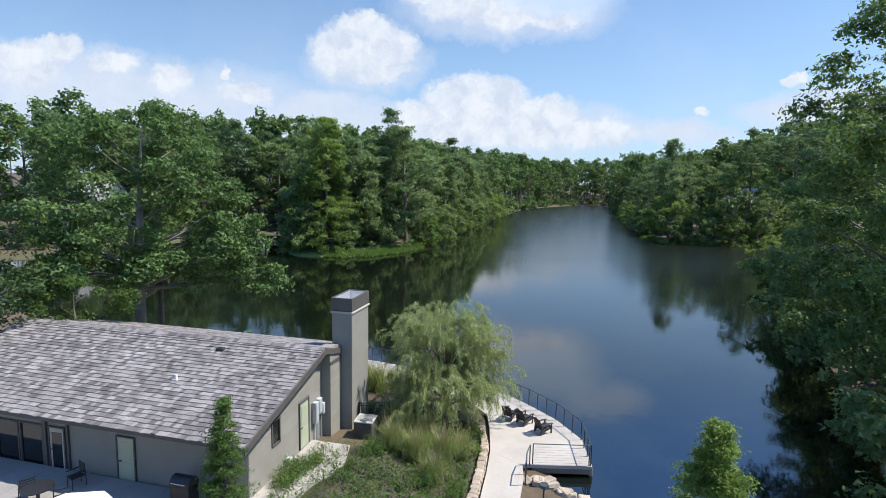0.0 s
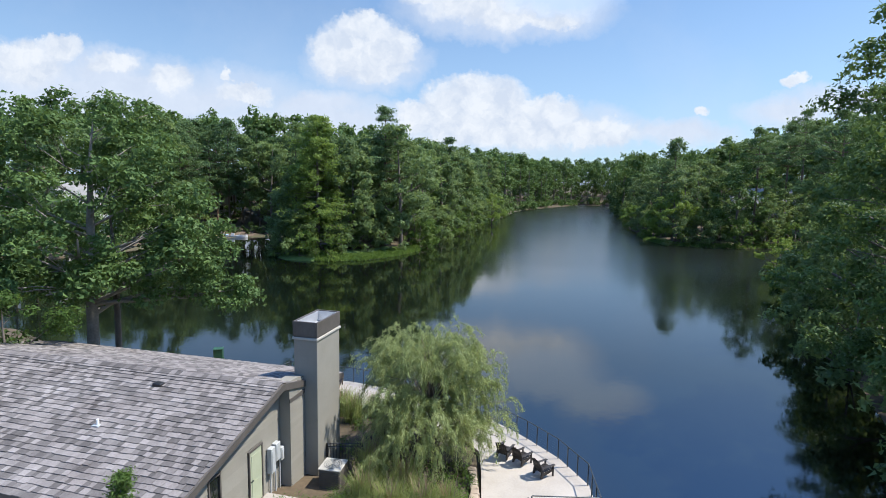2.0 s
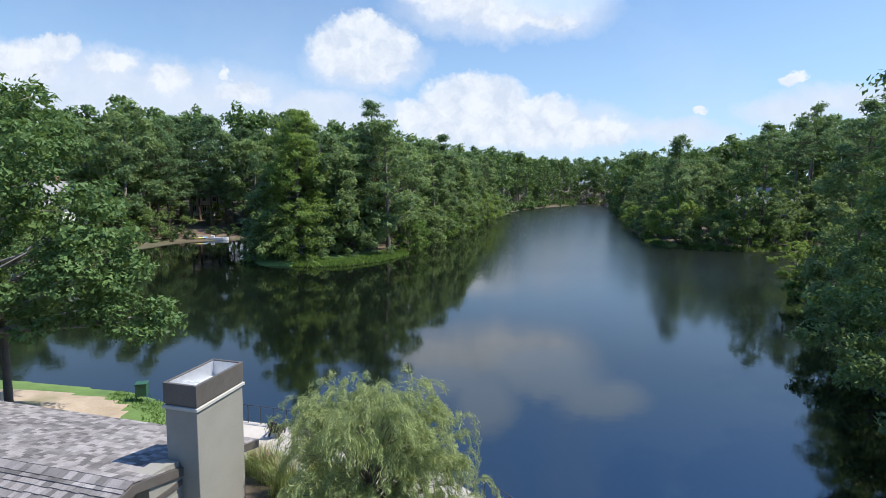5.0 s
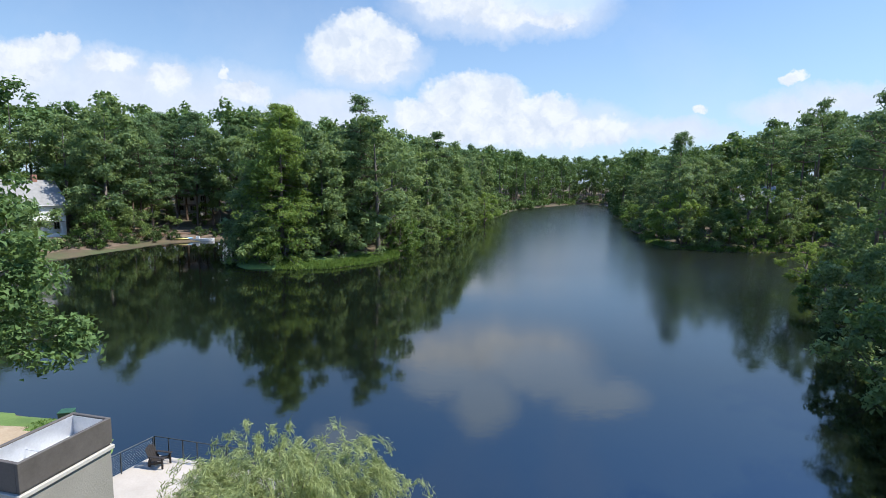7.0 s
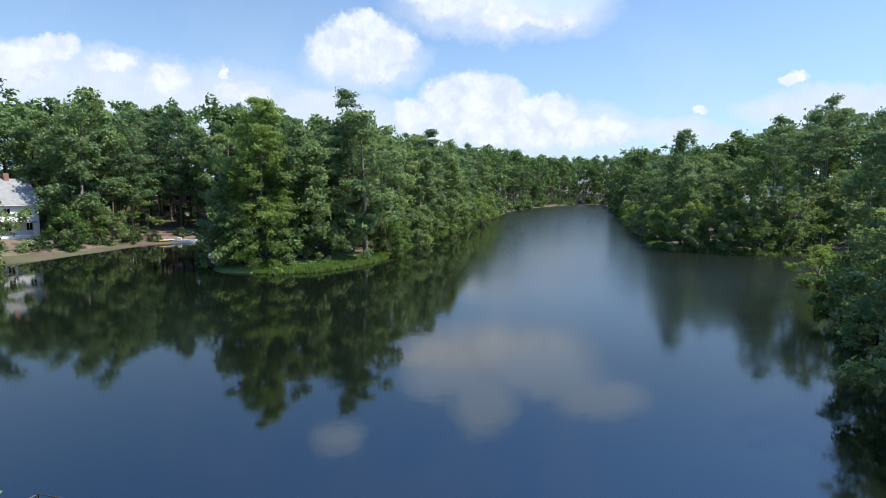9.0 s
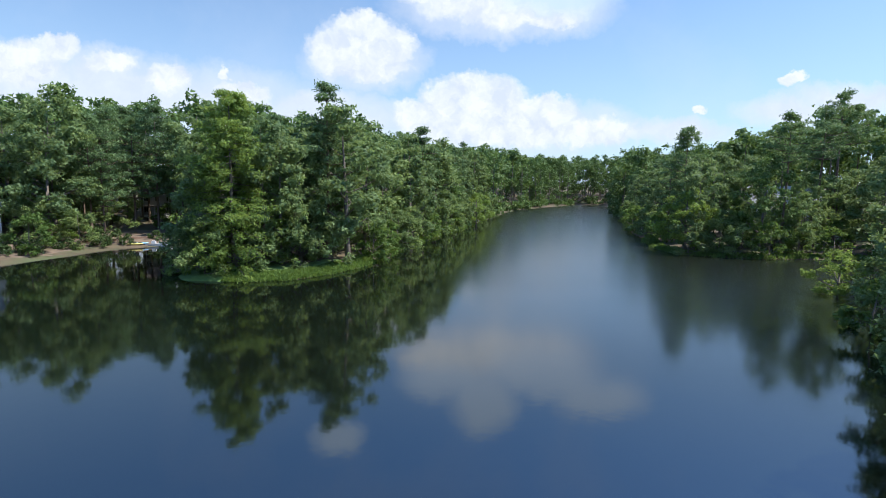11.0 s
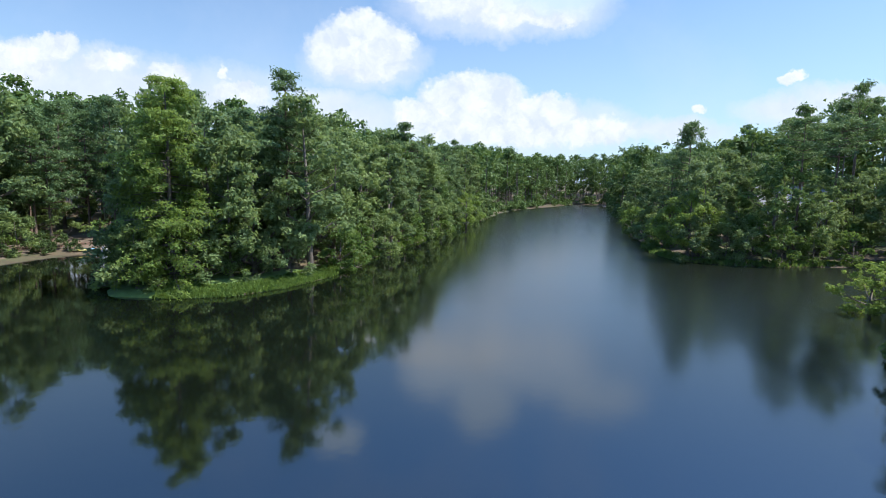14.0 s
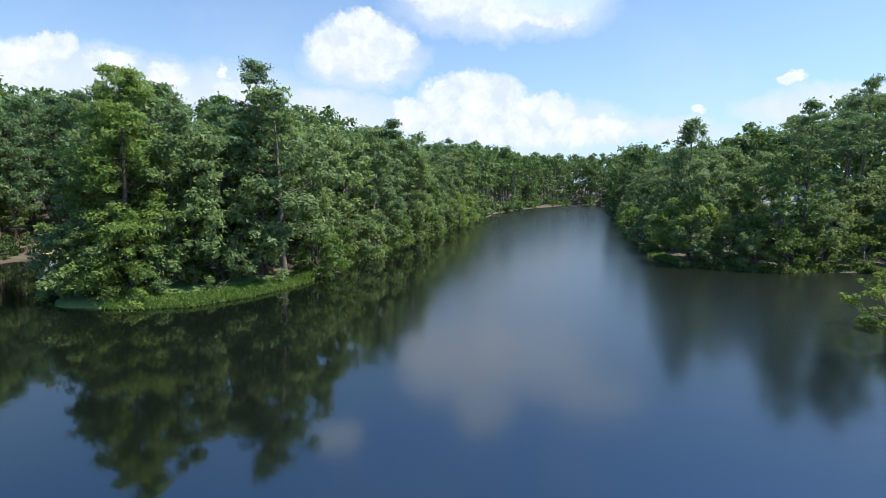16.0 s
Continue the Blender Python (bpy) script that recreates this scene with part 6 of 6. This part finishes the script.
def lay_shakes():
    rng = np.random.default_rng(17)
    roofs = [o for o in clubhouse.children if o.name.startswith("roof") and not o.name.startswith(("roof_vent", "roof_cricket"))]
    step = 0.248
    for s, roof in enumerate(roofs[:2]):
        reach = SPAN if s == 0 else REAR
        slope_len = math.hypot(SPAN, RIDGE - EAVE) * reach / SPAN
        foot = RIDGE - (RIDGE - EAVE) * reach / SPAN
        frame_m = pose(0, 0, foot, math.degrees(PITCH)) if s == 0 else pose(0, SPAN + REAR, foot, math.degrees(PITCH), 0, 180)
        verts, faces, singles = [], [], 0
        course = 0
        while course * step < slope_len - 0.1:
            run = 0.02
            while run < LONG - 0.05:
                k = int(rng.integers(len(WIDTHS)))
                w = min(WIDTHS[k], LONG - run)
                x = -(run + w / 2) if s == 0 else run + w / 2
                y = course * step - 0.05 + rng.normal(0, 0.012)
                if y + 0.40 > slope_len:
                    y = slope_len - 0.40
                m = frame_m @ pose(x, y, 0.012 + rng.uniform(0, 0.008) + (0.012 if course * step > slope_len - 0.45 else 0), rng.normal(0, 0.5), 0, rng.normal(0, 0.7))
                me, vs, fs = SHAKES[k]
                if s == 0 and run < 2.7 and singles < 300:
                    ob = new("shake", me)
                    ob.parent = roof
                    ob.matrix_basis = m
                    singles += 1
                else:
                    b = len(verts)
                    verts.extend(tuple(m @ Vector(v)) for v in vs)
                    faces.extend(tuple(b + i for i in f) for f in fs)
                run += w
            course += 1
        field = mesh_object("shake_field", verts, faces, SHAKE_FIELD, roof)
        tagged(field, "weathered grey cedar shakes laid in courses", kind="stuff")
    ridge_verts, ridge_faces = [], []
    run = 0.0
    while run < LONG - 0.1:
        for s in (0, 1):
            m = pose(-run - 0.2, SPAN + (-0.14 if s == 0 else 0.14), RIDGE + 0.045 - 0.14 * math.tan(PITCH) + rng.uniform(0, 0.01), math.degrees(PITCH) * (1 if s == 0 else -1))
            b = len(ridge_verts)
            for x, y, z in ((-0.2, -0.14, 0), (0.2, -0.14, 0), (0.2, 0.14, 0), (-0.2, 0.14, 0), (-0.2, -0.14, 0.025), (0.2, -0.14, 0.035), (0.2, 0.14, 0.035), (-0.2, 0.14, 0.025)):
                ridge_verts.append(tuple(m @ Vector((x, y, z))))
            ridge_faces.extend(tuple(b + i for i in f) for f in ((4, 5, 6, 7), (0, 1, 5, 4), (1, 2, 6, 5), (2, 3, 7, 6), (3, 0, 4, 7)))
        run += 0.26
    mesh_object("ridge_cap", ridge_verts, ridge_faces, SHAKE_FIELD, clubhouse)


lay_shakes()
